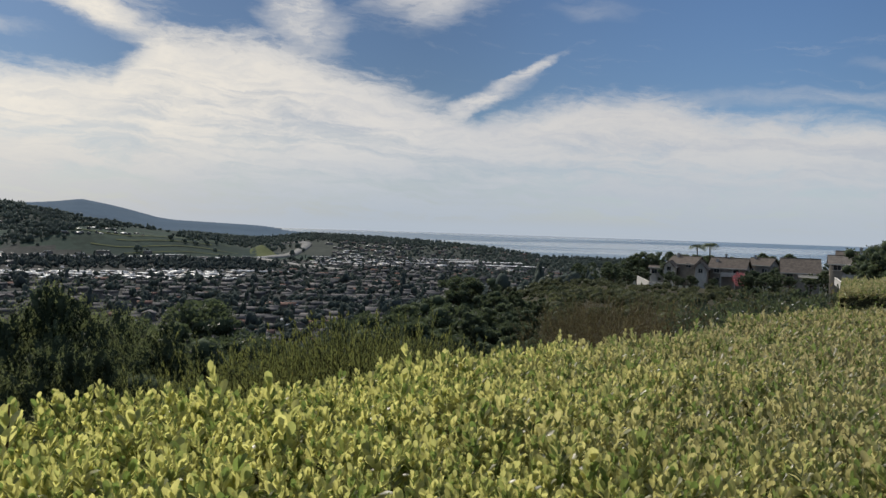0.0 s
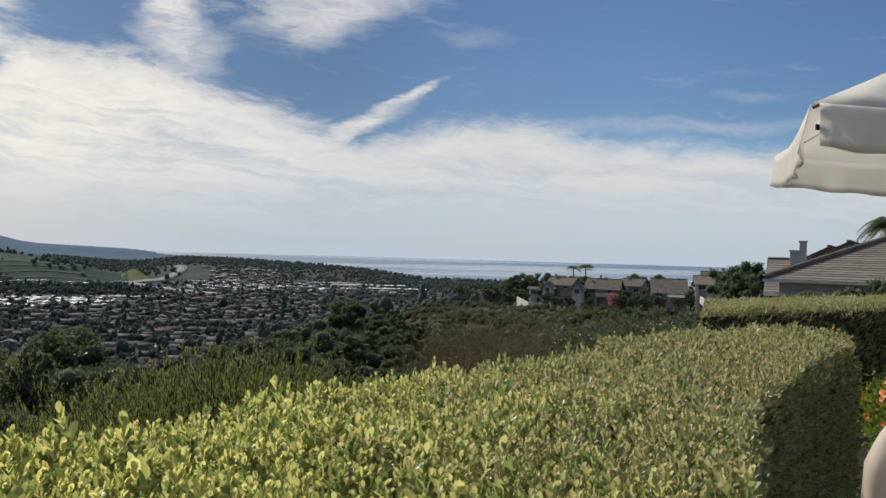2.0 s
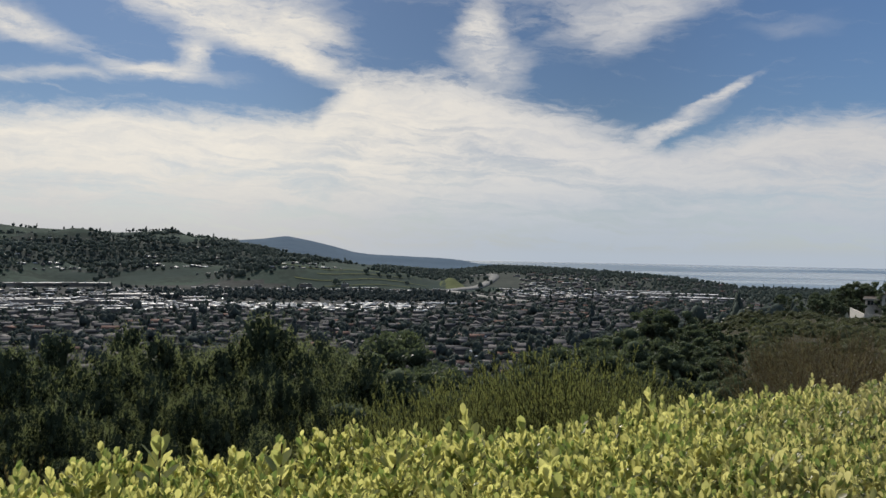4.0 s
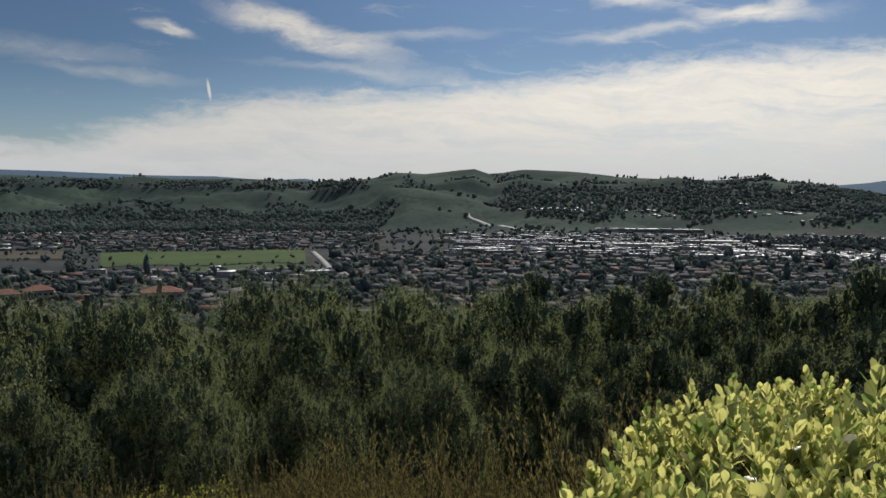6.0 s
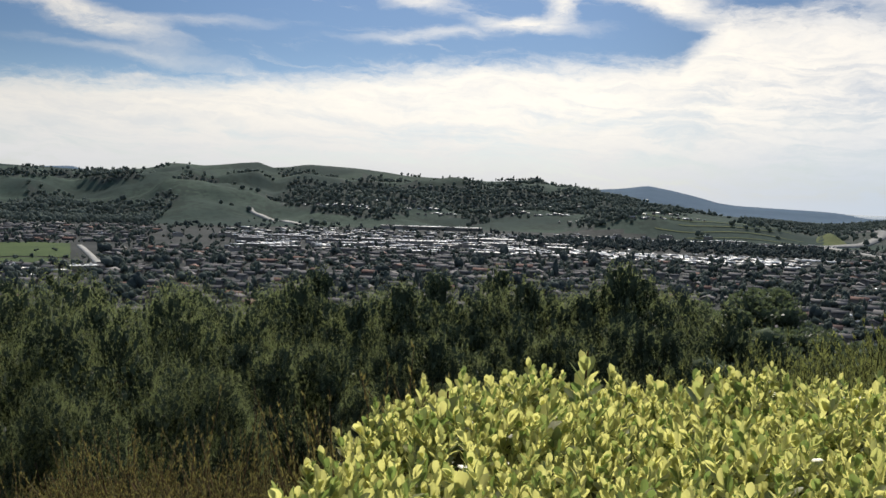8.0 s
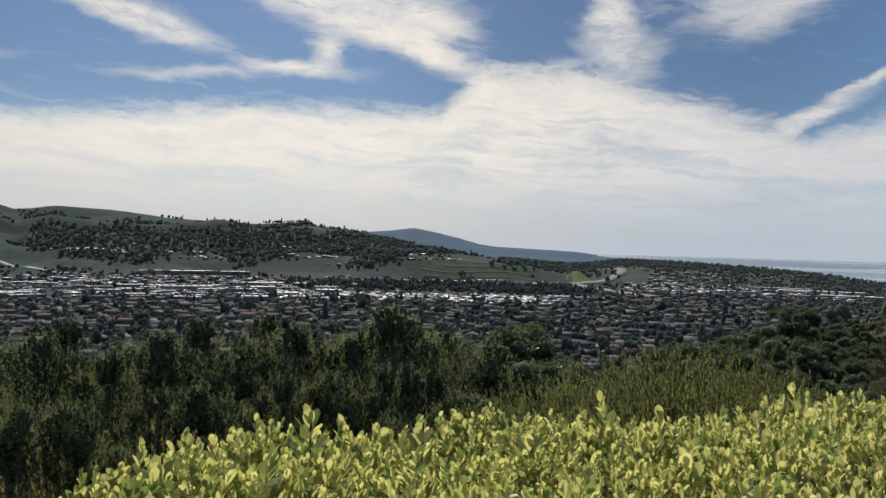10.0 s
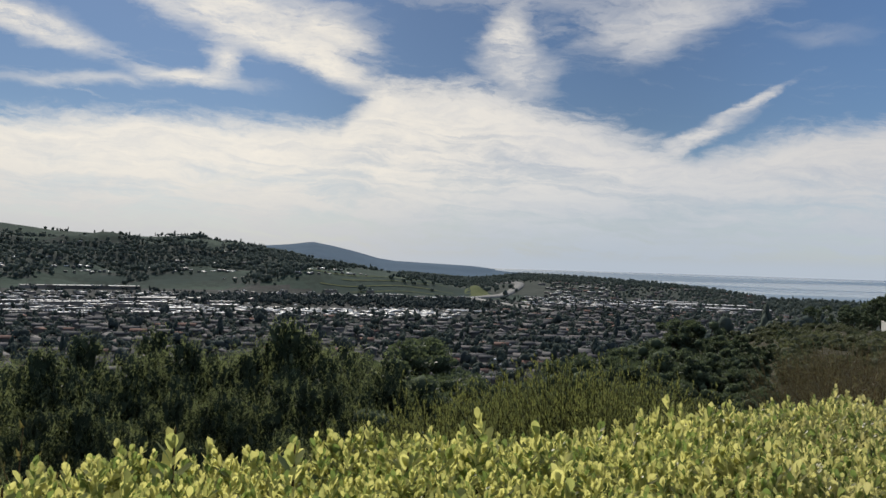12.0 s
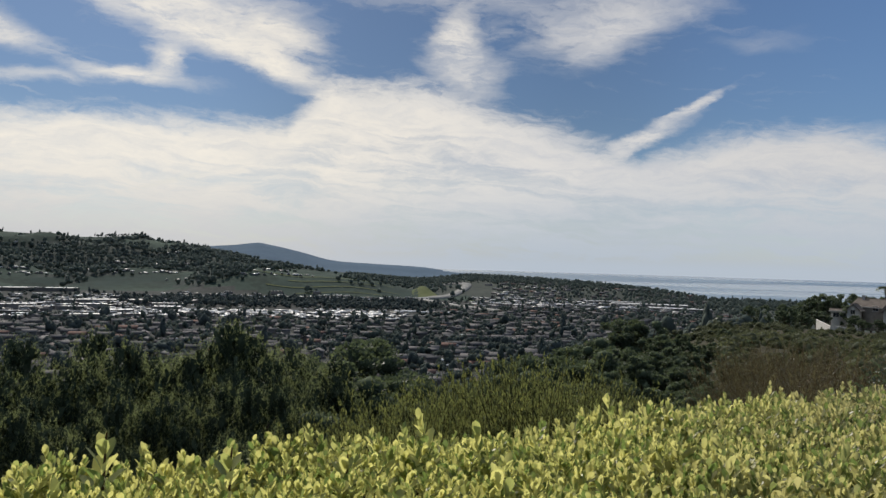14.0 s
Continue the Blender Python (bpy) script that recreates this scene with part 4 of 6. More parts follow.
def leafy_tree(seed, tall=7.0, spread=2.3, clumps=60, leaves=180, leaf=0.185, mat="dark_leaf", name="oak_tree", label="dense dark green oak tree on the slope", low=0.2, group="trees on the slope"):
    g = np.random.default_rng(seed)
    wood, ends = tree_wood(g, tall, spread)
    root = tagged(new(name), label, "tree", group)
    root["tall"] = tall * 1.04
    part("trunk", mesh_of("trunk", *wood, True), M["bark"], root)
    a, h = g.uniform(0, 6.28, clumps), g.uniform(0, 1, clumps)
    rad = spread * np.sqrt(np.clip(1 - (2 * h - .9) ** 2, .05, 1)) * g.uniform(.5, 1.0, clumps)
    c = np.concatenate([np.stack([np.cos(a) * rad, np.sin(a) * rad, tall * (low + (.95 - low) * h)], -1), ends])
    at, ax = [], []
    for p in c:
        d = g.normal(0, 1, (leaves, 3))
        d /= np.linalg.norm(d, axis=1)[:, None]
        at.append(p + d * np.array([1, 1, .75]) * g.uniform(.3, .75) * spread / 3 * g.uniform(.6, 1.0, (leaves, 1)))
        ax.append(d + np.array([0, 0, .4]) + g.normal(0, .5, (leaves, 3)))
    at, ax = np.concatenate(at), np.concatenate(ax)
    n = len(at)
    blade = (np.array([(0, 0, 0), (.34, .05, .55), (-.30, .05, .8)], float), np.array([(0, 1, 2)]))
    v, f = scatter(blade, frames_of(ax, g.uniform(0, 6.28, n), leaf * g.uniform(.6, 1.3, n)), at)
    tagged(part("crown", mesh_of("crown", v, f), M[mat], root), kind="stuff")
    # the dense middle of every clump
    k = len(c)
    v, f = scatter(lump_template(seed), spin_z(g.uniform(0, 6.28, k), spread * g.uniform(.10, .17, k)), c)
    tagged(part("inner_crown", mesh_of("inner_crown", v, f), M["leaf_core"], root, "dense inner foliage"), kind="stuff")
    return root


def stand(models, rows):
    """Trees by direction, distance, the height of the top seen as an angle, and the least height."""
    used = set()
    for i, (az, r, el, tall) in enumerate(rows):
        x, y = (float(c) for c in polar(az, r))
        top = EYE + r * math.tan(radians(el))
        base = float(height(x, y))
        ob = models[i % len(models)]
        own = ob["tall"]
        rise = max(tall * .45, top - base)
        k = rise / own
        m = pose(x, y, min(base, top - rise), 0, 0, RNG.uniform(0, 360))
        if id(ob) not in used:
            used.add(id(ob))
            ob.matrix_basis = m
        else:
            ob = copy_thing(ob, m)
        ob.scale = (k * 1.0, k * 1.0, k)


broad = [pepper_tree(80 + k, 8.0, 2.7, 46, 1600, .072) for k in range(3)]
stand(broad, [
    (86, 20, -4.6, 8), (80.5, 23, -6.2, 8), (75, 22, -6.9, 8), (71.9, 26, -6.8, 8), (65.0, 34, -5.8, 8), (62.5, 28, -7.8, 8), (57.5, 31, -7.0, 8), (52.5, 33, -7.8, 8),
    (73, 17, -11.5, 8), (63, 19, -12.5, 8), (54.5, 21, -12.0, 8), (82, 15, -11.5, 8)])
slim = [pepper_tree(90 + k, 8.0, 1.75, 34, 1400, .072) for k in range(3)]
stand(slim, [
    (49.3, 38, -6.9, 8), (47, 40, -5.9, 8), (44.6, 37, -7.6, 8), (42.0, 43, -7.0, 8), (39.3, 41, -5.9, 8), (36.7, 44, -7.3, 8), (35.0, 40, -6.9, 8), (32.9, 43, -5.4, 8), (30.9, 46, -6.9, 8), (28.8, 44, -6.6, 8),
    (26.2, 42, -4.6, 8), (24.3, 41, -5.0, 8), (22.3, 44, -6.2, 8), (20.2, 46, -6.6, 8), (60, 38, -6.6, 8), (55, 40, -6.6, 8), (37.8, 31, -9.4, 8), (41.5, 30, -10, 8), (46, 29, -10.5, 8), (50.5, 27, -10.5, 8),
    (33.5, 32, -9.2, 8), (29.5, 33, -9.0, 8), (25.5, 33, -8.6, 8), (22, 34, -8.8, 8), (43.5, 23, -13.5, 8), (37, 24, -13, 8), (31, 25, -12.6, 8), (26, 26, -12, 8)])
oaks = [leafy_tree(100 + k) for k in range(3)]
stand(oaks, [
    (16.1, 70, -4.6, 7), (18.7, 58, -6.2, 7), (17.3, 48, -7.2, 7), (14, 60, -7.0, 7), (10.5, 48, -7.6, 7), (7.5, 40, -7.0, 7), (5.2, 46, -6.3, 7), (2.8, 44, -5.0, 7), (1.2, 52, -4.4, 7), (-1.4, 66, -3.1, 7),
    (-3.8, 46, -5.0, 7), (-6.5, 60, -4.6, 7), (-9, 80, -4.3, 7), (-2.4, 36, -6.2, 7), (0.2, 34, -6.8, 7), (-11.5, 110, -3.6, 7), (-14, 130, -3.8, 7), (-12.5, 75, -4.9, 7), (4.4, 58, -5.8, 7),
    (-2.6, 27, -7.6, 7), (-4.6, 24, -8.0, 7), (-6.9, 25, -7.4, 7), (-5.6, 32, -6.4, 7), (-8, 40, -5.6, 7), (-10.2, 52, -5.0, 7), (-0.6, 82, -4.0, 7), (-7.4, 95, -3.7, 7), (-4.6, 84, -4.2, 7), (12.3, 38, -9.0, 7), (19.8, 34, -9.4, 7),
    (3.8, 40, -5.4, 7), (2.2, 33, -6.2, 7), (0.9, 38, -5.2, 7), (-0.4, 42, -4.9, 7), (-1.6, 36, -5.6, 7), (-2.9, 40, -5.3, 7), (-4.4, 36, -6.2, 7), (-5.4, 42, -5.4, 7), (4.9, 32, -6.6, 7), (-1.0, 28, -7.2, 7), (1.5, 27, -7.4, 7),
    (-7.2, 34, -6.6, 7), (-8.6, 32, -7.0, 7), (-6.0, 30, -7.2, 7), (-7.6, 50, -5.0, 7), (-9.2, 44, -5.4, 7), (-4.9, 52, -4.6, 7), (-3.2, 56, -4.2, 7), (-4.0, 28, -7.6, 7)])


# ---------------------------------------------------------------- the valley: fields, roads
def on_ground(az, el, r0=60.0, r1=4600.0):
    """Where a sight line from the terrace meets the ground."""
    r = np.linspace(r0, r1, 4000)
    x, y = polar(az, r)
    under = height(x, y) > EYE + r * math.tan(radians(el))
    k = int(np.argmax(under)) if under.any() else len(r) - 1
    return float(r[k])


def ribbon(name, line, width, mat, label, lift=1.0, category="road"):
    """A road that lies on the ground, along points in the plan."""
    pts = [Vector(p) for p in line]
    fine = []
    for a, b in zip(pts, pts[1:]):
        n = max(1, int((b - a).length / 25))
        fine += [a.lerp(b, i / n) for i in range(n)]
    fine.append(pts[-1])
    for _ in range(3):
        fine = [fine[0]] + [(fine[i - 1] + fine[i] * 2 + fine[i + 1]) / 4 for i in range(1, len(fine) - 1)] + [fine[-1]]
    V, F = [], []
    for i, p in enumerate(fine):
        d = (fine[min(i + 1, len(fine) - 1)] - fine[max(i - 1, 0)]).normalized()
        s = Vector((-d.y, d.x)) * width / 2
        for q in (p + s, p - s):
            V.append((q.x, q.y, float(height(q.x, q.y))))
        V[-1] = (*V[-1][:2], V[-1][2] + lift)
        V[-2] = (*V[-2][:2], V[-2][2] + lift)
    n = len(V)
    V += [(x, y, z - lift - 1.0) for x, y, z in V]
    for i in range(0, n - 2, 2):
        F += [(i + 1, i, i + 2, i + 3), (i, n + i, n + i + 2, i + 2), (n + i + 1, i + 1, i + 3, n + i + 3)]
    return tagged(part(name, mesh_of(name, V, F), M[mat]), label, category, kind="structure")


def sight_line(pairs, r0=300.0):
    return [tuple(float(c) for c in polar(a, on_ground(a, e, r0))) for a, e in pairs]


def patch(name, az0, az1, r0, r1, mat, label, lift=0.6):
    azs, rs = np.linspace(az0, az1, 40), np.linspace(r0, r1, 14)
    A, R = np.meshgrid(azs, rs)
    R = R + 14 * np.sin(A * .8)
    x, y = polar(A, R)
    z = height(x, y) + lift
    i, j = np.meshgrid(np.arange(13), np.arange(39), indexing="ij")
    a = i * 40 + j
    F = np.stack([a, a + 40, a + 41, a + 1], -1).reshape(-1, 4)
    return tagged(part(name, mesh_of(name, np.stack([x, y, z], -1), F, True), M[mat]), label, "field", kind="structure")


patch("field", 62.1, 75.2, 915, 1125, "field", "mown green sports field in the valley")
patch("field", 62.6, 70.6, 842, 900, "field", "mown green sports field in the valley")
patch("tilled_field", 77.2, 92, 1050, 1200, "tilled", "bare brown tilled field in the valley")
patch("lawn", 64.5, 71.0, 108, 128, "field", "green lawn below the trees on the slope", 0.25)
ribbon("road", [polar(60, 104), polar(66, 103), polar(73, 104)], 6, "asphalt", "asphalt road at the foot of the slope", 0.2)
ribbon("path", [polar(62, 130), polar(67, 131), polar(73, 130)], 1.6, "concrete", "pale concrete footpath behind the lawn", 0.3, "path")
ribbon("road", [polar(61.6, 1090), polar(61.0, 960), polar(60.2, 800)], 6.5, "concrete", "pale concrete street through the town")
ribbon("road", sight_line([(51.0, -1.36), (51.4, -1.46), (50.9, -1.7), (49.4, -2.1), (47.6, -2.5), (45.0, -2.68)], 1500), 15, "concrete", "pale road winding up the green hill", 2.0)
ribbon("motorway", [polar(*q) for q in ((22, 1595), (17, 1622), (14.2, 1640), (12.9, 1662), (11.9, 1715), (11.0, 1830), (10.2, 1980), (9.75, 2090), (9.75, 2170), (10.3, 2230), (11.2, 2260), (12.2, 2280))], 24, "motorway", "wide concrete motorway bending round the bluff", 2.4)
ribbon("road", [polar(12.9, 1580), polar(12.5, 1545), polar(10.3, 1390), polar(7.5, 1280)], 16, "concrete", "raised concrete road across the valley", 5.0)
ribbon("road", [polar(-6, 1230), polar(4, 1190), polar(16, 1140), polar(30, 1020), polar(44, 990), polar(58, 1010)], 14, "asphalt", "straight grey street through the town")
ribbon("road", sight_line([(70, -3.0), (67, -3.0), (64, -2.9), (62.5, -2.5), (63.2, -2.1)], 900), 15, "concrete", "pale road at the foot of the hills", 1.5)


for bench, (a0, a1) in ((1690, (15, 21.5)), (1735, (14.3, 23.5)), (1775, (16, 22)), (1812, (14.8, 24.5))):
    patch("bench", a0, a1, bench, bench + 4.5, "gold_grass", "pale grassy bench cut along the green bluff", 1.5)


def round_patch(name, az, r, half_az, half_r, mat, label, category, lift=0.8):
    """A grassy spot with an uneven outline that lies on the ground."""
    t, u = np.meshgrid(np.linspace(0, 2 * math.pi, 49), np.linspace(0, 1, 9))
    w = u * (1 + .13 * np.sin(3 * t + r) + .08 * np.sin(7 * t))
    x, y = polar(az + half_az * w * np.cos(t), r + half_r * w * np.sin(t))
    i, j = np.meshgrid(np.arange(8), np.arange(48), indexing="ij")
    a = i * 49 + j
    F = np.stack([a, a + 49, a + 50, a + 1], -1).reshape(-1, 4)
    return tagged(part(name, mesh_of(name, np.stack([x, y, height(x, y) + lift * (1 - w ** 4)], -1), F, True), M[mat]), label, category, kind="structure")


round_patch("mound", 12.6, 1785, 1.05, 85, "gold_grass", "yellow-green grassy mound beside the motorway", "mound")
round_patch("verge", 8.8, 1730, .95, 105, "field", "green grassy slope beside the motorway", "verge")


# ---------------------------------------------------------------- town
def gable_template(sx, sy, eave, rise, over=0.6):
    """Walls and a roof with overhang; the ridge runs along x."""
    a, b = sx / 2, sy / 2
    wall = (np.array([(-a, -b, 0), (a, -b, 0), (a, b, 0), (-a, b, 0), (-a, -b, eave), (a, -b, eave), (a, b, eave), (-a, b, eave),
                      (-a, 0, eave + rise * .96), (a, 0, eave + rise * .96)], float),
            np.array([(0, 1, 5), (0, 5, 4), (1, 2, 6), (1, 6, 5), (2, 3, 7), (2, 7, 6), (3, 0, 4), (3, 4, 7), (5, 6, 9), (7, 4, 8)]))
    a2, b2, e2 = a + over, b + over, eave - over * rise / b
    top = np.array([(-a2, -b2, e2), (a2, -b2, e2), (a2, 0, eave + rise), (-a2, 0, eave + rise), (-a2, b2, e2), (a2, b2, e2)], float)
    under = top - np.array([0, 0, .25])
    roof = (np.concatenate([top, under]),
            np.array([(0, 1, 2), (0, 2, 3), (3, 2, 5), (3, 5, 4), (6, 8, 7), (6, 9, 8), (9, 11, 8), (9, 10, 11), (0, 6, 7), (0, 7, 1), (5, 11, 10), (5, 10, 4),
                      (1, 7, 8), (1, 8, 2), (2, 8, 11), (2, 11, 5), (0, 3, 9), (0, 9, 6), (3, 4, 10), (3, 10, 9)]))
    return wall, roof


g2 = np.random.default_rng(77)


def lots(az0, az1, r0, r1, gap_r, gap_a, g, keep=0.9, jitter=0.42):
    out = []
    for r in np.arange(r0, r1, gap_r):
        n = int(radians(az1 - az0) * r / gap_a)
        a = az0 + (az1 - az0) * (np.arange(n) + g.uniform(0, 1)) / n
        a = a + np.degrees(g.uniform(-jitter, jitter, n) * gap_a / r)
        rr = r + g.uniform(-jitter, jitter, n) * gap_r
        k = g.uniform(0, 1, n) < keep
        out.append(np.stack([a[k], rr[k]], -1))
    return np.concatenate(out)


def not_field(q):
    a, r = q[:, 0], q[:, 1]
    return ~(((a > 61) & (a < 76) & (r > 828) & (r < 1145)) | ((a > 76.5) & (r > 1035) & (r < 1210)))


HOUSES = [gable_template(12, 8, 2.8, 1.6), gable_template(9.5, 7.5, 4.8, 1.4), gable_template(14, 8.5, 2.7, 1.8)]


def town_house(k):
    wall, roof = HOUSES[k]
    root = tagged(new("town_house"), "stucco town house with a low pitched brown roof among trees", "house", "houses of the town")
    part("wall", mesh_of("wall", *wall), M["town_wall"], root)
    part("roof", mesh_of("roof", *roof), M["house_roof"], root)
    h = 2.8 if k != 1 else 4.8
    part("chimney", box_bm(0.9, 0.7, 2.4, (HOUSES[k][0][0][1][0] * .6, 1.2, h - .2)), M["town_wall"], root)
    return root


M["house_roof"] = varied("house_roof", (0.065, 0.064, 0.068), (0.165, 0.150, 0.145), 0.7, "object", ((0.16, 0.095, 0.078), 0.86), 0.04)
homes = np.concatenate([lots(-8, 60, 470, 1040, 29, 20, g2, .85, .3), lots(60, 92, 480, 850, 29, 21, g2, .85, .3), lots(57, 92, 1150, 1620, 32, 22, g2), lots(-9, 12, 1040, 1500, 32, 23, g2), lots(-6, 8, 1800, 2300, 44, 40, g2, .7)])
homes = homes[not_field(homes)]
homes = homes[np.argsort(homes[:, 1])]
near_homes, far_homes = homes[:230], homes[230:]
models = [town_house(k) for k in range(3)]
for i, (a, r) in enumerate(near_homes):
    x, y = (float(c) for c in polar(a, r))
    m = pose(x, y, float(height(x, y)) - .2, 0, 0, a * .4 + g2.choice([0, 0, 90, 20]) + g2.uniform(-8, 8))
    if i < 3:
        models[i].matrix_basis = m
    else:
        copy_thing(models[int(g2.integers(0, 3))], m)


def joined_houses(name, q, templates, wall_mat, roof_mat, label, category, angles, size=(0.85, 1.2), sink=0.3, group=""):
    root = tagged(new(name), label, category, group)
    kind = g2.integers(0, len(templates), len(q))
    x, y = polar(q[:, 0], q[:, 1])
    at = np.stack([x, y, height(x, y) - sink], -1)
    turn = spin_z(np.radians(angles), g2.uniform(*size, len(q)))
    for nm, w, mt in (("wall", 0, wall_mat), ("roof", 1, roof_mat)):
        v, f = merged([scatter(templates[k][w], turn[kind == k], at[kind == k]) for k in range(len(templates))])
        tagged(part(nm, mesh_of(nm, v, f), M[mt], root), kind="stuff")
    return root


M["stucco_far"] = varied("stucco_far", (0.10, 0.095, 0.09), (0.27, 0.25, 0.235), 0.85, "island", None, 0.05)
joined_houses("far_housing", far_homes, HOUSES, "stucco_far", "town_roof", "rows of far stucco houses with brown and grey roofs", "housing",
              far_homes[:, 0] * .4 + g2.choice([0., 0., 90., 20.], len(far_homes)) + g2.uniform(-8, 8, len(far_homes)))

# mobile homes with pale metal roofs
M["pale_roof"] = varied("pale_roof", (0.16, 0.165, 0.18), (0.72, 0.71, 0.69), 0.4, "island", ((0.13, 0.115, 0.11), 0.72))
mobile = lots(14, 33.5, 1050, 1200, 14, 12, g2, 0.68)
joined_houses("mobile_home_park", mobile, [gable_template(16, 6, 2.9, .75, .3), gable_template(6, 14, 2.9, .6, .3)], "stucco_far", "pale_roof",
              "park of mobile homes with pale shining roofs", "housing", mobile[:, 0] + g2.uniform(-10, 10, len(mobile)))
hill_homes = np.array([(a, on_ground(a, e, 1700)) for a0, a1, e, n in [(43.2, 47.2, -1.05, 20), (42.5, 46, -1.22, 14), (38, 40.5, -1.15, 7), (37, 39.5, -1.45, 8), (32.5, 35.5, -1.1, 10), (29.4, 33.5, -1.25, 16),
                       (28.5, 33, -0.65, 14), (40, 43, -0.62, 6), (20.5, 25.5, -1.2, 14), (22, 25, -0.95, 8), (62, 72, -2.3, 12), (73, 84, -2.7, 16), (27, 30, -1.7, 5), (36, 40, 0.35, 4), (24, 30, 0.05, 10)]
                       for a, e in zip(np.linspace(a0, a1, n) + g2.uniform(-.15, .15, n), e + g2.uniform(-.07, .07, n))])
joined_houses("hillside_housing", hill_homes, HOUSES, "stucco_far", "pale_roof", "large pale houses scattered over the green hillside", "housing",
              hill_homes[:, 0] + g2.choice([0., 90., 30.], len(hill_homes)), (0.6, 1.0), 0.9)


def flat_building(sx, sy, tall, roof="white_roof", label="flat-roofed pale commercial building in the valley"):
    """A commercial block: walls, parapet, roof, plant on the roof."""
    root = tagged(new("commercial_building"), label, "building", "commercial buildings of the valley")
    part("wall", box_bm(sx, sy, tall, (0, 0, 0)), M["town_wall"], root)
    part("roof", box_bm(sx - .8, sy - .8, .5, (0, 0, tall + .01)), M[roof], root)
    part("parapet", box_bm(sx + .4, .5, 1.0, (0, -sy / 2, tall - .1)), M["town_wall"], root)
    for k in range(3):
        part("roof_unit", box_bm(2.5, 2.2, 1.6, (sx * (-.3 + .28 * k), sy * .1, tall + .5)), M["white_roof"], root)
    return root


blocks = [flat_building(24, 18, 5), flat_building(36, 22, 6), flat_building(16, 13, 4.5)]
shops = np.concatenate([lots(30, 52, 1030, 1330, 36, 40, g2, .7), lots(-6, 9, 1520, 1760, 60, 62, g2, .6), lots(61.5, 70, 780, 850, 40, 42, g2, .8),
                        lots(12, 31, 1600, 1690, 40, 70, g2, .55), lots(52, 60, 1180, 1330, 50, 55, g2, .6)])
for i, (a, r) in enumerate(shops):
    x, y = (float(c) for c in polar(a, r))
    m = pose(x, y, float(height(x, y)) - .3, 0, 0, a + g2.choice([0, 0, 90]) * .1 + g2.uniform(-9, 9))
    if i < 3:
        blocks[i].matrix_basis = m
    else:
        copy_thing(blocks[int(g2.integers(0, 3))], m)
for a, r, ln in ((41.2, 1740, 58), (38.9, 1740, 105), (36.6, 1735, 88), (-2.6, 1700, 150), (-0.2, 1760, 120), (-4.6, 1560, 110), (33.2, 1330, 90)):
    x, y = (float(c) for c in polar(a, r))
    flat_building(ln, 36, 6.5, label="long pale warehouse with a flat bright roof").matrix_basis = pose(x, y, float(height(x, y)) - .3, 0, 0, a + 4)


yards = np.concatenate([lots(-5.5, 9.4, 1440, 1790, 25, 18, g2, .6, .5), lots(2.5, 8.2, 1790, 2150, 34, 26, g2, .5, .5), lots(28, 52, 1040, 1560, 30, 24, g2, .55, .5), lots(14, 30, 1570, 1640, 22, 26, g2, .6, .5), lots(77, 92, 1215, 1330, 24, 22, g2, .5, .5), lots(61, 75, 720, 860, 30, 26, g2, .4, .5)])
joined_houses("small_trade_buildings", yards, [gable_template(11, 8, 4.0, .5, .2), gable_template(18, 9, 4.5, .4, .2)], "stucco_far", "pale_roof", "small pale sheds and shops with bright flat roofs", "buildings", yards[:, 0] + g2.uniform(-12, 12, len(yards)))


def hip_building(sx, sy, tall, rise):
    """A hall with a hipped tile roof."""
    root = tagged(new("red_roofed_hall"), "broad hall with a hipped red tile roof among trees", "building")
    part("wall", box_bm(sx, sy, tall), M["town_wall"], root)
    a, b, c = sx / 2 + 1.2, sy / 2 + 1.2, (sx - sy) / 2
    V = [(-a, -b, tall - .3), (a, -b, tall - .3), (a, b, tall - .3), (-a, b, tall - .3), (-c, 0, tall + rise), (c, 0, tall + rise)]
    bm = bmesh.new()
    vs = [bm.verts.new(v) for v in V]
    for f in ((0, 1, 5, 4), (2, 3, 4, 5), (1, 2, 5), (3, 0, 4), (3, 2, 1, 0)):
        bm.faces.new([vs[i] for i in f])
    part("roof", bm, M["red_roof"], root)
    for k in range(5):
        part("window", box_bm(2.0, .2, 1.6, (-sx / 2 + sx * (k + .5) / 5, -sy / 2 - .05, 1.2)), M["dark_glass"], root, "dark window pane")
    return root


M["dark_glass"], _t, _s = material("dark_glass")
_s.inputs["Base Color"].default_value, _s.inputs["Roughness"].default_value = (0.02, 0.025, 0.03, 1), 0.1
for a, r, sx, el in ((71.5, 560, 24, -6.1), (78.8, 620, 17, -5.75), (80.6, 610, 15, -5.9)):
    x, y = (float(c) for c in polar(a, r))
    ob = hip_building(sx, sx * .62, 5.0, 3.0)
    ob.matrix_basis = pose(x, y, EYE + r * math.tan(radians(el)) - 8.0, 0, 0, a + 8)


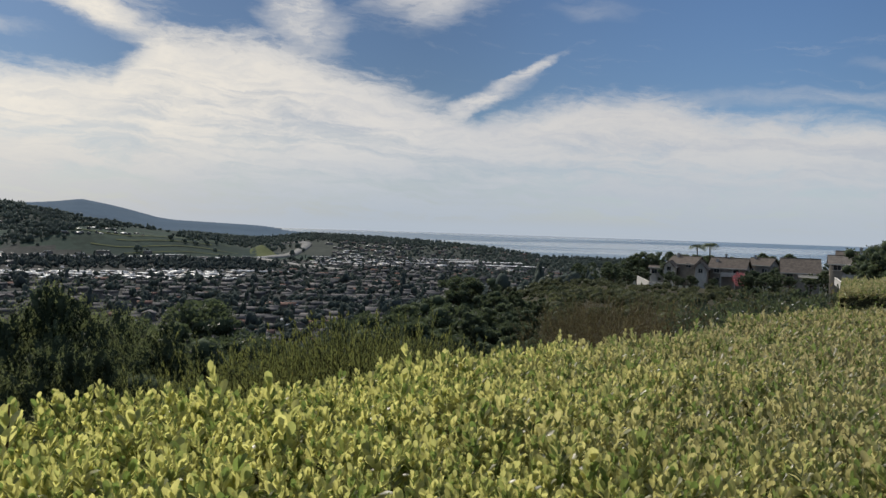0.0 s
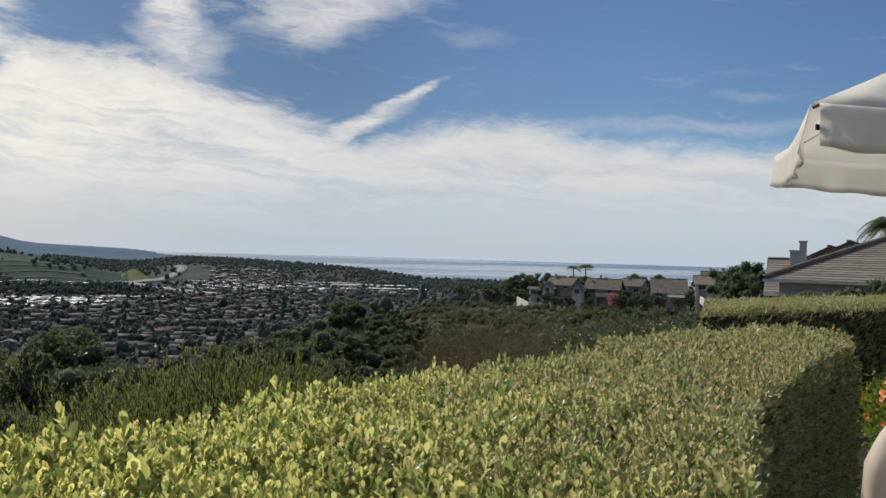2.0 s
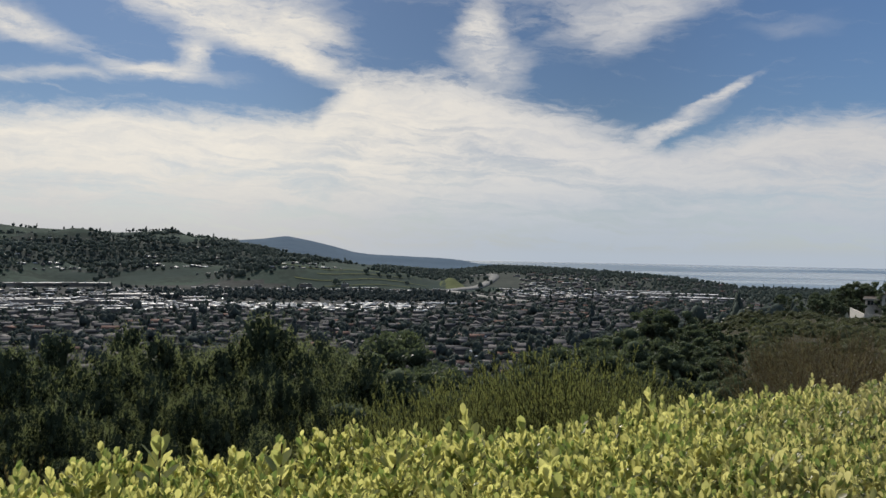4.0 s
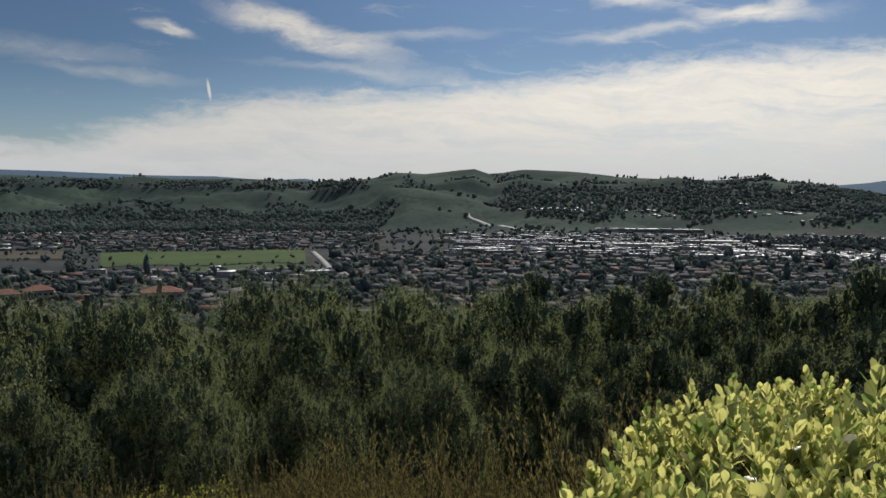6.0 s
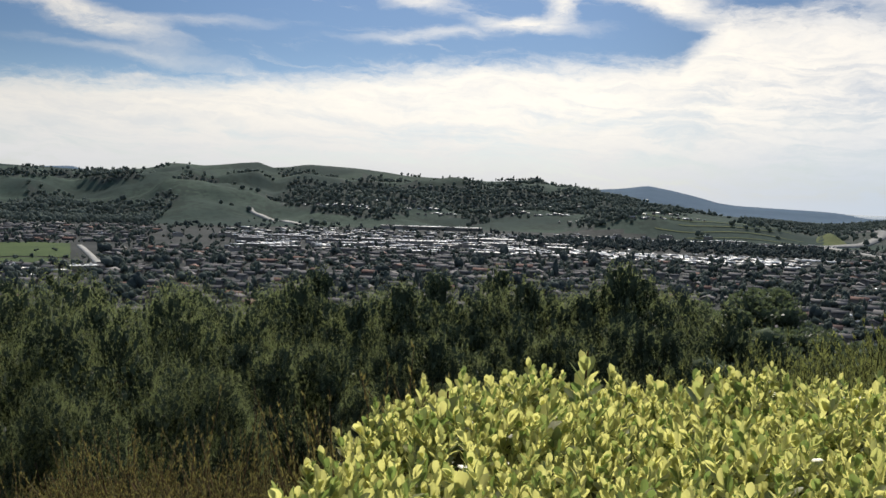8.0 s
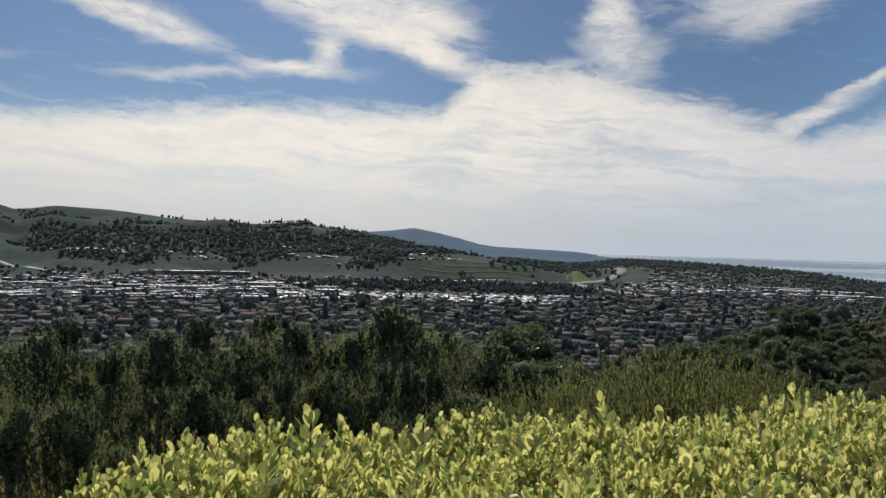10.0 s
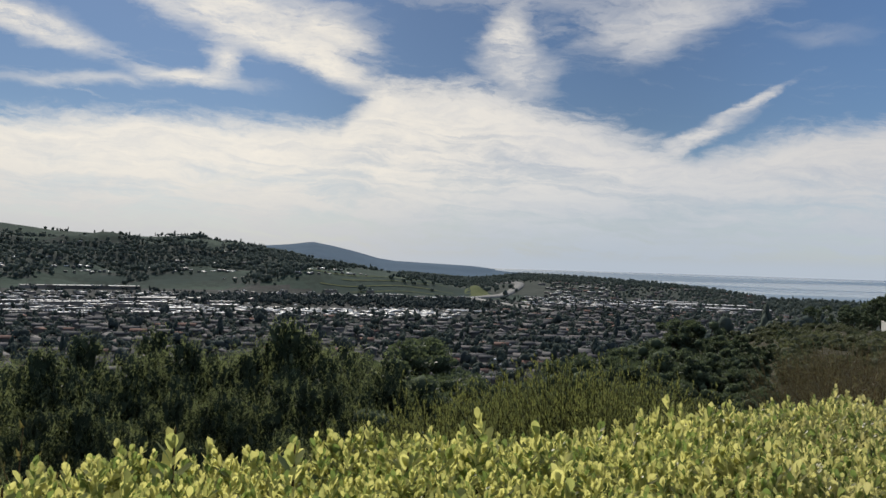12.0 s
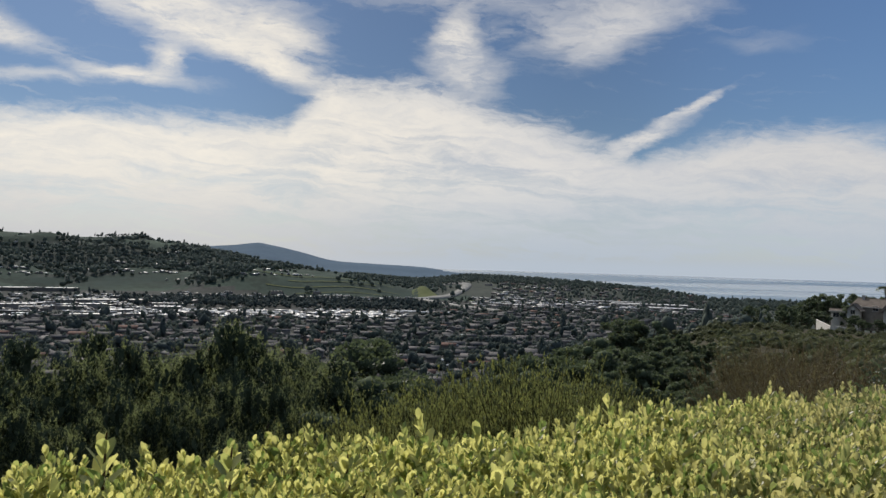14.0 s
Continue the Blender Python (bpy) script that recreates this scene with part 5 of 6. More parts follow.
def parked_cars():
    """Rows of parked cars whose screens catch the sun."""
    body = (np.array([(-2.2, -.9, .3), (2.2, -.9, .3), (2.2, .9, .3), (-2.2, .9, .3), (-2.2, -.9, .95), (2.2, -.9, .95), (2.2, .9, .95), (-2.2, .9, .95),
                      (-1.2, -.8, 1.1), (.9, -.8, 1.1), (.7, .5, 1.5), (-1.1, .5, 1.5)], float),
            np.array([(0, 1, 5), (0, 5, 4), (1, 2, 6), (1, 6, 5), (2, 3, 7), (2, 7, 6), (3, 0, 4), (3, 4, 7), (4, 5, 9), (4, 9, 8), (5, 6, 10), (5, 10, 9), (6, 7, 11), (6, 11, 10), (7, 4, 8), (7, 8, 11), (8, 9, 10), (8, 10, 11)]))
    q = np.concatenate([lots(10.4, 14.8, 1232, 1258, 9, 3.4, g2, .9, .2), lots(14.8, 22, 1238, 1254, 8, 7, g2, .5, .2), lots(2, 9, 1380, 1560, 22, 9, g2, .35), lots(12, 30, 1585, 1600, 9, 8, g2, .5),
                        lots(24, 52, 1200, 1500, 30, 16, g2, .25), lots(-6, 60, 600, 1040, 45, 40, g2, .3)])
    x, y = polar(q[:, 0], q[:, 1])
    at = np.stack([x, y, height(x, y) + .6], -1)
    turn = spin_z(np.radians(q[:, 0] + g2.normal(0, 14, len(q))), np.full(len(q), 1.15))
    m = varied("car_paint", (0.08, 0.08, 0.09), (0.75, 0.75, 0.76), 0.18)
    tagged(part("parked_cars", mesh_of("parked_cars", *scatter(body, turn, at)), m), "rows of glinting parked cars across the valley", "cars", kind="stuff")


parked_cars()


# ---------------------------------------------------------------- far woods
def far_tree(seed, tall, wide, lobes=3, clumps=14, cone=0.0, size=.2, core=1.0):
    """A crown of a few uneven lobes, ragged with clumps of leaves at its outside."""
    g = np.random.default_rng(seed)
    pieces, at, out = [], [], []
    for k in range(lobes):
        a, h = k * 2.4 + seed, (k + .5) / lobes
        q = (.30 if lobes > 1 else 0) * wide * (1 - cone * h) * g.uniform(.5, 1.1)
        p = np.array([math.cos(a) * q, math.sin(a) * q, tall * (.34 + .36 * h if lobes > 1 else .52)])
        r = np.array([wide * .5 * (1 - cone * .6 * h) * g.uniform(.55, .75) if lobes > 1 else wide * .42] * 2 + [tall * (.30 if lobes > 1 else .44)])
        v, f = lump_template(seed * 7 + k, r * core)
        pieces.append((v + p, f))
        d = g.normal(0, 1, (max(1, clumps // lobes), 3)) + np.array([0, 0, .25])
        d /= np.linalg.norm(d, axis=1)[:, None]
        at.append(p + d * r * g.uniform(.85, 1.12, (len(d), 1)))
        out.append(d)
    at, out = np.concatenate(at), np.concatenate(out)
    n = len(at)
    clump = (np.array([(-.5, 0, -.3), (.4, .1, -.4), (.5, 0, .3), (-.2, .15, .6)], float), np.array([(0, 1, 2), (0, 2, 3)]))
    pieces.append(scatter(clump, frames_of(out + g.normal(0, .6, (n, 3)), g.uniform(0, 6.28, n), wide * size * g.uniform(.6, 1.2, n)), at))
    return merged(pieces)


LOW_TREES = [far_tree(11, 7, 8, 1, 4), far_tree(12, 10, 8, 1, 4, .3), far_tree(13, 5, 7, 1, 4), far_tree(14, 13, 5, 1, 4, .6), far_tree(15, 8, 10, 1, 5)]
FAR_TREES = [far_tree(1, 7, 7, 2, 12), far_tree(2, 10, 7, 3, 14, .3), far_tree(3, 5, 6, 2, 10), far_tree(4, 14, 4.5, 2, 12, .6), far_tree(5, 8, 9, 3, 14)]
NEAR_TREES = [far_tree(21, 7, 7, 4, 60, 0, .13), far_tree(22, 10, 7, 5, 70, .3, .13), far_tree(23, 5, 6, 3, 50, 0, .14), far_tree(24, 14, 4.5, 4, 60, .6, .14), far_tree(25, 8, 9, 5, 70, 0, .12)]


def wood(name, q, label, size=(.7, 1.25), tall=None, mat="hazy_far_leaf", shapes=FAR_TREES):
    x, y = polar(q[:, 0], q[:, 1])
    at = np.stack([x, y, height(x, y) - .3], -1)
    kind = g2.choice(len(shapes), len(q), p=tall or [.32, .2, .22, .06, .2])
    turn = spin_z(g2.uniform(0, 6.28, len(q)), g2.uniform(*size, len(q)))
    v, f = merged([scatter(shapes[k], turn[kind == k], at[kind == k]) for k in range(len(shapes))])
    tagged(part(name, mesh_of(name, v, f), M[mat]), label, "trees", kind="stuff")


town_trees = np.concatenate([lots(-9, 60, 300, 1060, 13, 12, g2, .60, .6), lots(60, 94, 300, 870, 13, 12, g2, .62, .6), lots(57, 94, 1140, 1900, 19, 15, g2, .55, .6), lots(-9, 13, 1040, 1420, 15, 12, g2, .6, .6), lots(-9, 11, 1420, 1780, 25, 20, g2, .55, .6),
                             lots(14, 60, 1040, 1640, 27, 24, g2, .55, .6), lots(61, 76, 868, 1140, 70, 26, g2, .35, .4)])
wood("town_trees", town_trees[not_field(town_trees) | (g2.uniform(0, 1, len(town_trees)) < .12)], "dark garden trees between the town's houses", (.6, 1.2))
wood("creek_trees", np.concatenate([lots(13.2, 33, 1275, 1540, 14, 11, g2, .85, .6), lots(11.2, 13.2, 1330, 1500, 14, 11, g2, .8, .6), lots(33, 60, 1560, 1760, 30, 24, g2, .4, .6)]), "dark belt of trees along the creek", (.8, 1.4), None, "hazy_belt_leaf")
wood("field_trees", np.concatenate([lots(61.5, 76, 905, 912, 20, 13, g2, .8, .3), lots(61.5, 76, 1000, 1006, 20, 26, g2, .6, .4), lots(61.5, 92, 1128, 1145, 12, 11, g2, .9, .4), lots(75.4, 77.2, 880, 1180, 12, 12, g2, .8, .5), lots(76, 92, 1030, 1050, 12, 12, g2, .8, .5)]), "rows of small trees round the sports field", (.4, .8))
near_woods = lots(-9, 92, 300, 720, 17, 16, g2, .5, .6)
wood("near_town_trees", near_woods, "tall dark trees over the nearest streets of the town", (.6, 1.35), None, "hazy_far_leaf", NEAR_TREES)
tall_woods = lots(-9, 92, 420, 1050, 55, 50, g2, .5, .6)
wood("tall_town_trees", tall_woods[not_field(tall_woods)], "large dark trees standing singly over the town's roofs", (1.1, 1.9), None, "hazy_belt_leaf", NEAR_TREES)
coast = np.concatenate([lots(-14.5, 18, 1780, 3500, 17, 12, g2, .8, .7), lots(-14.5, 0, 640, 1780, 22, 14, g2, .6, .6)])
open_land = (coast[:, 0] > 7.6) & (coast[:, 0] < 14.5) & (coast[:, 1] < 2190) | (coast[:, 0] > -1) & (g2.uniform(0, 1, len(coast)) < np.interp(coast[:, 1], [1780, 2100, 2500], [.6, .5, .1]))
coast = coast[~open_land]
wood("coast_trees", coast[height(*polar(coast[:, 0], coast[:, 1])) > -95], "dark trees over the low land before the sea", (.4, 1.25), [.3, .25, .15, .12, .18], "hazy_hill_leaf", LOW_TREES)
hill = lots(10, 94, 1700, 2980, 14, 12.5, g2, 1.0, .6)
hx, hy = polar(hill[:, 0], hill[:, 1])
thick = woods(hx, hy, hill[:, 0], hill[:, 1]) + g2.normal(0, .12, len(hill))
hill = hill[((thick > 0) | (hill[:, 0] < 28) & (hill[:, 1] < 2100) & (thick > -.45) & (g2.uniform(0, 1, len(hill)) < .18)) & (g2.uniform(0, 1, len(hill)) < .92)]
wood("hill_trees", hill, "dark trees and scrub in the folds of the hills", (.9, 1.8), None, "hazy_hill_leaf", LOW_TREES)
ridge_line = np.array([(a, 2990.) for a in np.concatenate([np.linspace(31.2, 32.0, 9), np.linspace(32.1, 34.3, 12), np.linspace(28.6, 30.2, 9), np.linspace(39.5, 40.8, 4)])])
wood("ridge_trees", ridge_line, "small trees standing along the hill's crest", (.9, 1.8))
wood("slope_scrub", np.concatenate([lots(0, 66.2, 62, 330, 12, 12, g2, .5, .6), lots(69.8, 92, 62, 330, 12, 12, g2, .5, .6), lots(66.2, 69.8, 135, 330, 12, 12, g2, .5, .6)]), "dense dark scrub and small trees down the slope", (.28, .6), [.3, .15, .35, .0, .2], "dark_leaf", NEAR_TREES)


# ---------------------------------------------------------------- houses on the ridge
M["stucco"] = surface("stucco", (0.21, 0.188, 0.165), (0.30, 0.275, 0.24), 0.8, 0.9, 0.004)
M["stucco_white"] = surface("stucco_white", (0.42, 0.41, 0.39), (0.55, 0.535, 0.50), 0.8, 0.9, 0.004)
M["trim"] = surface("trim", (0.45, 0.42, 0.38), (0.6, 0.57, 0.52), 1.5, 0.7)
M["tile"] = varied("tile", (0.125, 0.105, 0.088), (0.205, 0.172, 0.145), 0.75, "object")
M["tile_dark"] = surface("tile_dark", (0.085, 0.072, 0.063), (0.155, 0.13, 0.112), 1.2, 0.8, 0.01)
M["grey_render"] = surface("grey_render", (0.34, 0.33, 0.33), (0.46, 0.45, 0.44), 1.0, 0.85)
M["window_glass"], _t, _s = material("window_glass")
_s.inputs["Base Color"].default_value, _s.inputs["Roughness"].default_value = (0.03, 0.035, 0.04, 1), 0.06


def roof_slab(sx, b, rise, eave, over, side):
    """One slope of a gable roof, from eave to ridge."""
    a, t = sx / 2 + over, 0.16
    y0, z0 = side * (b + over), eave - over * rise / b
    bm = bmesh.new()
    pts = [(-a, y0, z0), (a, y0, z0), (a, 0, eave + rise), (-a, 0, eave + rise)]
    lo = [bm.verts.new((x, y, z - t)) for x, y, z in pts]
    hi = [bm.verts.new(p) for p in pts]
    order = (0, 1, 2, 3) if side < 0 else (3, 2, 1, 0)
    bm.faces.new([hi[i] for i in order])
    bm.faces.new([lo[i] for i in order[::-1]])
    for i in range(4):
        k = (i + 1) % 4
        q = (lo[i], lo[k], hi[k], hi[i])
        bm.faces.new(q if side < 0 else q[::-1])
    return bm


def window_on(parent, w, h, at, turn=0.0):
    """A window: frame, pane and sill, standing a little proud of the wall."""
    frame_ob = part("window", box_bm(w + .2, .10, h + .2, (0, 0, -.1)), M["trim"], parent)
    frame_ob.matrix_local = pose(*at, 0, 0, turn)
    part("pane", box_bm(w, .04, h, (0, -.055, 0)), M["window_glass"], frame_ob, "dark reflecting pane")
    part("sill", box_bm(w + .4, .2, .08, (0, -.1, -.16)), M["trim"], frame_ob)
    part("glazing_bar", box_bm(.06, .03, h, (0, -.09, 0)), M["trim"], frame_ob)


def tract_house(sx, sy, eave, rise, wall="stucco", chimneys=1, courses=0, label="", windows=((-.3, 1.0), (.3, 1.0)), base=-3.0, gable_windows=True, first=-.32, extra=0.0, stack=.62):
    """A gabled house; the ridge runs along its x. courses: rows of tiles laid on each slope."""
    root = tagged(new("house"), label, "house", "houses on the ridge")
    (v, f), _ = gable_template(sx, sy, eave, rise)
    v = v.copy()
    v[:4, 2] = base
    part("wall", mesh_of("wall", v, f), M[wall], root)
    b, over = sy / 2, .55
    for side in (-1, 1):
        slab = part("roof", roof_slab(sx, b, rise, eave, over, side), M["tile_dark"], root, "brown tile roof slope")
        if courses:
            run = b + over
            n = courses
            tilt = math.atan2(rise, b)
            step = run / math.cos(tilt) / n
            me = None
            for k in range(n):
                for c in range(6):
                    w = (sx + 2 * over) / 6
                    if me is None:
                        bm = bmesh.new()
                        wv = 12
                        for i in range(wv + 1):
                            x = -w / 2 + w * i / wv
                            bm.verts.new((x, 0, .032 + .010 * (i % 2)))
                            bm.verts.new((x, step * 1.02, .012))
                            bm.verts.new((x, 0, 0))
                        bm.verts.ensure_lookup_table()
                        for i in range(wv):
                            p = i * 3
                            bm.faces.new([bm.verts[j] for j in (p, p + 3, p + 4, p + 1)])
                            bm.faces.new([bm.verts[j] for j in (p + 2, p + 5, p + 3, p)])
                        me = bpy.data.meshes.new("tile_course")
                        bm.to_mesh(me)
                        bm.free()
                        me.materials.append(M["tile"])
                    ob = part("tile_course", me, None, slab)
                    along = k * step * math.cos(tilt)
                    y = side * (run - along)
                    z = eave - over * rise / b + along * math.tan(tilt) + .004
                    ob.matrix_local = pose(-(sx + 2 * over) / 2 + w * (c + .5) if side < 0 else (sx + 2 * over) / 2 - w * (c + .5), y, z, math.degrees(tilt), 0, 0 if side < 0 else 180)
    part("ridge_cap", box_bm(sx + 2 * over, .3, .14, (0, 0, eave + rise - .02), .05), M["tile_dark"], root)
    part("fascia", box_bm(sx + 2 * over, .06, .26, (0, -b - over - .03, eave - over * rise / b - .2)), M["trim"], root)
    for k in range(chimneys):
        x = sx * (first + .5 * k)
        ch = part("chimney", box_bm(stack, .6, rise + .75 + extra, (x, -b * .15, eave), .03), M["grey_render"], root, "grey rendered chimney stack")
        part("chimney_cap", box_bm(stack + .12, .72, .10, (x, -b * .15, eave + rise + .75 + extra)), M["trim"], ch)
    for fx, h in windows:
        window_on(root, 1.5, 1.2, (sx * fx, -b - .04, h))
    if gable_windows:
        for sgn in (-1, 1):
            window_on(root, 1.1, 1.2, (sgn * (sx / 2 + .04), 0, max(.8, eave - 1.6)), 90 * sgn)
    return root


def house_at(az, r, top_el, ob, top, turn):
    x, y = (float(c) for c in polar(az, r))
    ob.matrix_basis = pose(x, y, EYE + r * math.tan(radians(top_el)) - top, 0, 0, turn)


def stack_on(root, x, y, z0, z1, w):
    """A rendered chimney stack with a cap."""
    ch = part("chimney", box_bm(w, .6, z1 - z0, (x, y, z0), .03), M["grey_render"], root, "grey rendered chimney stack")
    part("chimney_cap", box_bm(w + .1, .7, .08, (x, y, z1)), M["grey_render"], ch)


SH = "pale stucco house with a brown tile roof on the ridge"
home = tract_house(9.5, 9, 4.8, 2.6, "stucco", 0, 0, "two-storey beige stucco house with two grey chimneys", ((-.3, 3.2), (.25, 3.2), (-.3, .6), (.3, .6)))
stack_on(home, -3.2, -1.8, 5.0, 6.9, .7)
stack_on(home, -1.2, .4, 6.0, 8.4, .6)
part("balcony", box_bm(4.0, 1.3, 1.1, (.4, -5.2, 2.2)), M["stucco_white"], home, "white balcony parapet")
for px in (-1.5, 2.3):
    part("post", box_bm(.2, .2, 3.6, (px, -5.7, -1.4)), M["stucco_white"], home)
house_at(-18.75, 250, -1.5, home, 7.4, -28)
house_at(-17.0, 244, -1.82, tract_house(6, 2.9, 5.0, 1.5, "stucco_white", 0, 0, "white gabled two-storey house with a tall front window", ()), 6.5, 66)
house_at(-16.05, 262, -1.5, tract_house(8.5, 7, 3.8, 2.0, "stucco", 1, 0, SH, ((-.3, 2.6), (.3, 2.6))), 5.8, -46)
house_at(-15.0, 256, -1.84, tract_house(6, 2.8, 3.6, 1.3, "stucco_white", 0, 0, "white gabled house half hidden by pines", ()), 4.9, 66)
house_at(-14.2, 262, -2.2, tract_house(4.4, 4, 2.6, .5, "stucco_white", 0, 0, "low white house with an open porch above the slope", ((-.2, .8), (.2, .8))), 3.1, -20)
house_at(-20.75, 278, -1.42, tract_house(7, 7, 3.4, 2.0, "stucco", 1, 0, SH), 5.4, -44)
house_at(-22.95, 240, -1.36, tract_house(9.0, 12, 2.6, 3.4, "stucco", 0, 0, "low wide house with a dull brown tile roof"), 6.0, -20)
house_at(-25.75, 216, -0.79, tract_house(5.0, 6, 4.8, 1.5, "stucco", 0, 0, SH, ((0, 3.0),)), 6.3, -26)
house_at(-25.3, 204, -1.07, tract_house(4.6, 6, 4.2, 1.6, "stucco", 0, 9, "two-storey beige house with a plain brown roof", ((-.2, 2.6),)), 5.8, -22)
# shade on this gable wall is put into its colour, as grey render
home = tract_house(9, 11, 2.4, 2.4, "grey_render", 0, 0, "house with a gable wall greyed as if shaded and two tall chimneys", (), gable_windows=False)
stack_on(home, -3.9, 2.3, 3.6, 7.0, .6)
stack_on(home, -3.0, 1.4, 3.6, 6.7, .9)
house_at(-27.1, 188, -1.2, home, 4.8, 63)
home = tract_house(5.2, 9, 2.9, 1.7, "stucco_white", 0, 14, "white house wing with a tiled roof and tall grey chimney", ((-.25, 1.0),))
stack_on(home, -1.12, -.7, 4.0, 5.68, .42)
stack_on(home, -1.58, -.7, 4.0, 5.10, .56)
house_at(-32.3, 56, 0.17, home, 4.6, -31)
house_at(-34.15, 64, 1.25, tract_house(11, 8, 3.4, 2.1, "stucco_white", 0, 12, "house with a tiled gable roof behind the near wing", (), gable_windows=False), 5.5, 52)
house_at(-32.95, 68, 0.95, tract_house(11, 7, 3.4, 1.8, "stucco_white", 0, 12, "house with a low tiled gable roof behind the near wing", (), gable_windows=False), 5.2, 54)


def hip_house(sx, sy, eave, rise, courses, label):
    """A low house with a hipped roof laid with rows of tiles."""
    root = tagged(new("house"), label, "house", "houses on the ridge")
    part("wall", box_bm(sx, sy, eave + 2.5, (0, 0, -2.5)), M["stucco_white"], root)
    over = .6
    a, b = sx / 2 + over, sy / 2 + over
    z0, ridge = eave - .12, a - b
    bm = bmesh.new()
    vs = [bm.verts.new(p) for p in ((-a, -b, z0), (a, -b, z0), (a, b, z0), (-a, b, z0), (-ridge, 0, z0 + rise), (ridge, 0, z0 + rise))]
    for f in ((0, 1, 5, 4), (2, 3, 4, 5), (1, 2, 5), (3, 0, 4), (3, 2, 1, 0)):
        bm.faces.new([vs[i] for i in f])
    slab = part("roof", bm, M["tile_dark"], root, "hipped brown tile roof")
    tilt = math.atan2(rise, b)
    step = b / math.cos(tilt) / courses
    strip = bmesh.new()
    for i in range(61):
        x = -.5 + i / 60
        for q in ((x, 0, .034 + .010 * (i % 2)), (x, step * 1.02, .014), (x, 0, 0)):
            strip.verts.new(q)
    strip.verts.ensure_lookup_table()
    for i in range(60):
        q = i * 3
        strip.faces.new([strip.verts[j] for j in (q, q + 3, q + 4, q + 1)])
        strip.faces.new([strip.verts[j] for j in (q + 2, q + 5, q + 3, q)])
    me = bpy.data.meshes.new("tile_course")
    strip.to_mesh(me)
    strip.free()
    me.materials.append(M["tile"])
    for k in range(courses):
        d = k * step * math.cos(tilt)
        z = z0 + d * math.tan(tilt) + .005
        for x, y, turn, ln in ((0, -b + d, 0, 2 * (a - d)), (0, b - d, 180, 2 * (a - d)), (-a + d, 0, -90, 2 * (b - d)), (a - d, 0, 90, 2 * (b - d))):
            ob = part("tile_course", me, None, slab)
            ob.matrix_local = pose(x, y, z, 0, 0, turn) @ pose(0, 0, 0, math.degrees(tilt), 0, 0) @ Matrix.Diagonal((max(.1, ln - .25), 1, 1, 1))
    part("fascia", box_bm(2 * a, .06, .12, (0, -b - .04, z0 - .1)), M["trim"], root)
    for cx, cy in ((-a, -b), (a, -b), (a, b), (-a, b)):
        hip = tube([(cx, cy, z0 + .05), (math.copysign(ridge, cx), 0, z0 + rise + .05)], [.16, .16], 8)
        part("hip_cap", mesh_of("hip_cap", *hip, True), M["tile_dark"], root)
    part("ridge_cap", box_bm(2 * ridge, .3, .16, (0, 0, z0 + rise - .02), .05), M["tile_dark"], root)
    for x, h in ((-.38, .9), (-.2, .9), (.25, .9)):
        window_on(root, 1.4, 1.3, (sx * x, -sy / 2 - .04, h))
    for x, y in ((-1.2, -2.6), (.4, -2.0)):
        part("skylight", box_bm(.9, .8, .12, (x, y, z0 + rise + (y / b) * rise + .05)), M["grey_render"], root, "low roof vent box")
    part("vent_pipe", mesh_of("vent_pipe", *tube([(-1.6, -.8, z0 + rise - .6), (-1.6, -.8, z0 + rise + .35)], [.06, .06], 8), True), M["tile_dark"], root)
    return root


house_at(-41.0, 46, 2.35, hip_house(16, 11, 3.0, 2.7, 26, "near single-storey house with rows of brown roof tiles"), 5.58, -41)


def garden_wall(a, b, label, drop=3.0):
    """A rendered wall with a cap between two points of the plan (x, y, z of the top)."""
    a, b = Vector(a), Vector(b)
    d = b - a
    n = Vector((-d.y, d.x, 0)).normalized() * .12
    root = tagged(new("garden_wall"), label, "wall")
    for nm, w, z0, z1, mt in (("body", 1.0, -drop, -.08, "stucco_white"), ("cap", 1.5, -.08, 0, "trim")):
        bm = bmesh.new()
        c = [a + n * w, a - n * w, b - n * w, b + n * w]
        lo = [bm.verts.new(p + Vector((0, 0, z0))) for p in c]
        hi = [bm.verts.new(p + Vector((0, 0, z1))) for p in c]
        bm.faces.new(hi)
        bm.faces.new(lo[::-1])
        for i in range(4):
            k = (i + 1) % 4
            bm.faces.new((lo[i], lo[k], hi[k], hi[i]))
        bmesh.ops.recalc_face_normals(bm, faces=bm.faces[:])
        part(nm, bm, M[mt], root)


def sighted(az, el, r):
    x, y = polar(az, r)
    return (float(x), float(y), EYE + r * math.tan(radians(el)))


garden_wall(sighted(-12.86, -2.94, 240), sighted(-13.65, -3.3, 215), "low white garden wall along the slope's edge")
garden_wall(sighted(-13.65, -3.3, 215), sighted(-15.2, -3.36, 210), "low white garden wall along the slope's edge")
garden_wall(sighted(-25.0, -2.45, 180), sighted(-26.05, -3.2, 150), "pale retaining wall beside the house", 1.4)
garden_wall(sighted(-22.9, -2.40, 190), sighted(-24.0, -2.42, 185), "low white wall in a garden", 0.5)


# garden trees round those houses
garden = [leafy_tree(140 + k, 7, 3.0, 40, 90, .24, "dark_leaf", "garden_tree", "dark green garden tree beside the ridge houses", .15, "garden trees on the ridge") for k in range(2)]
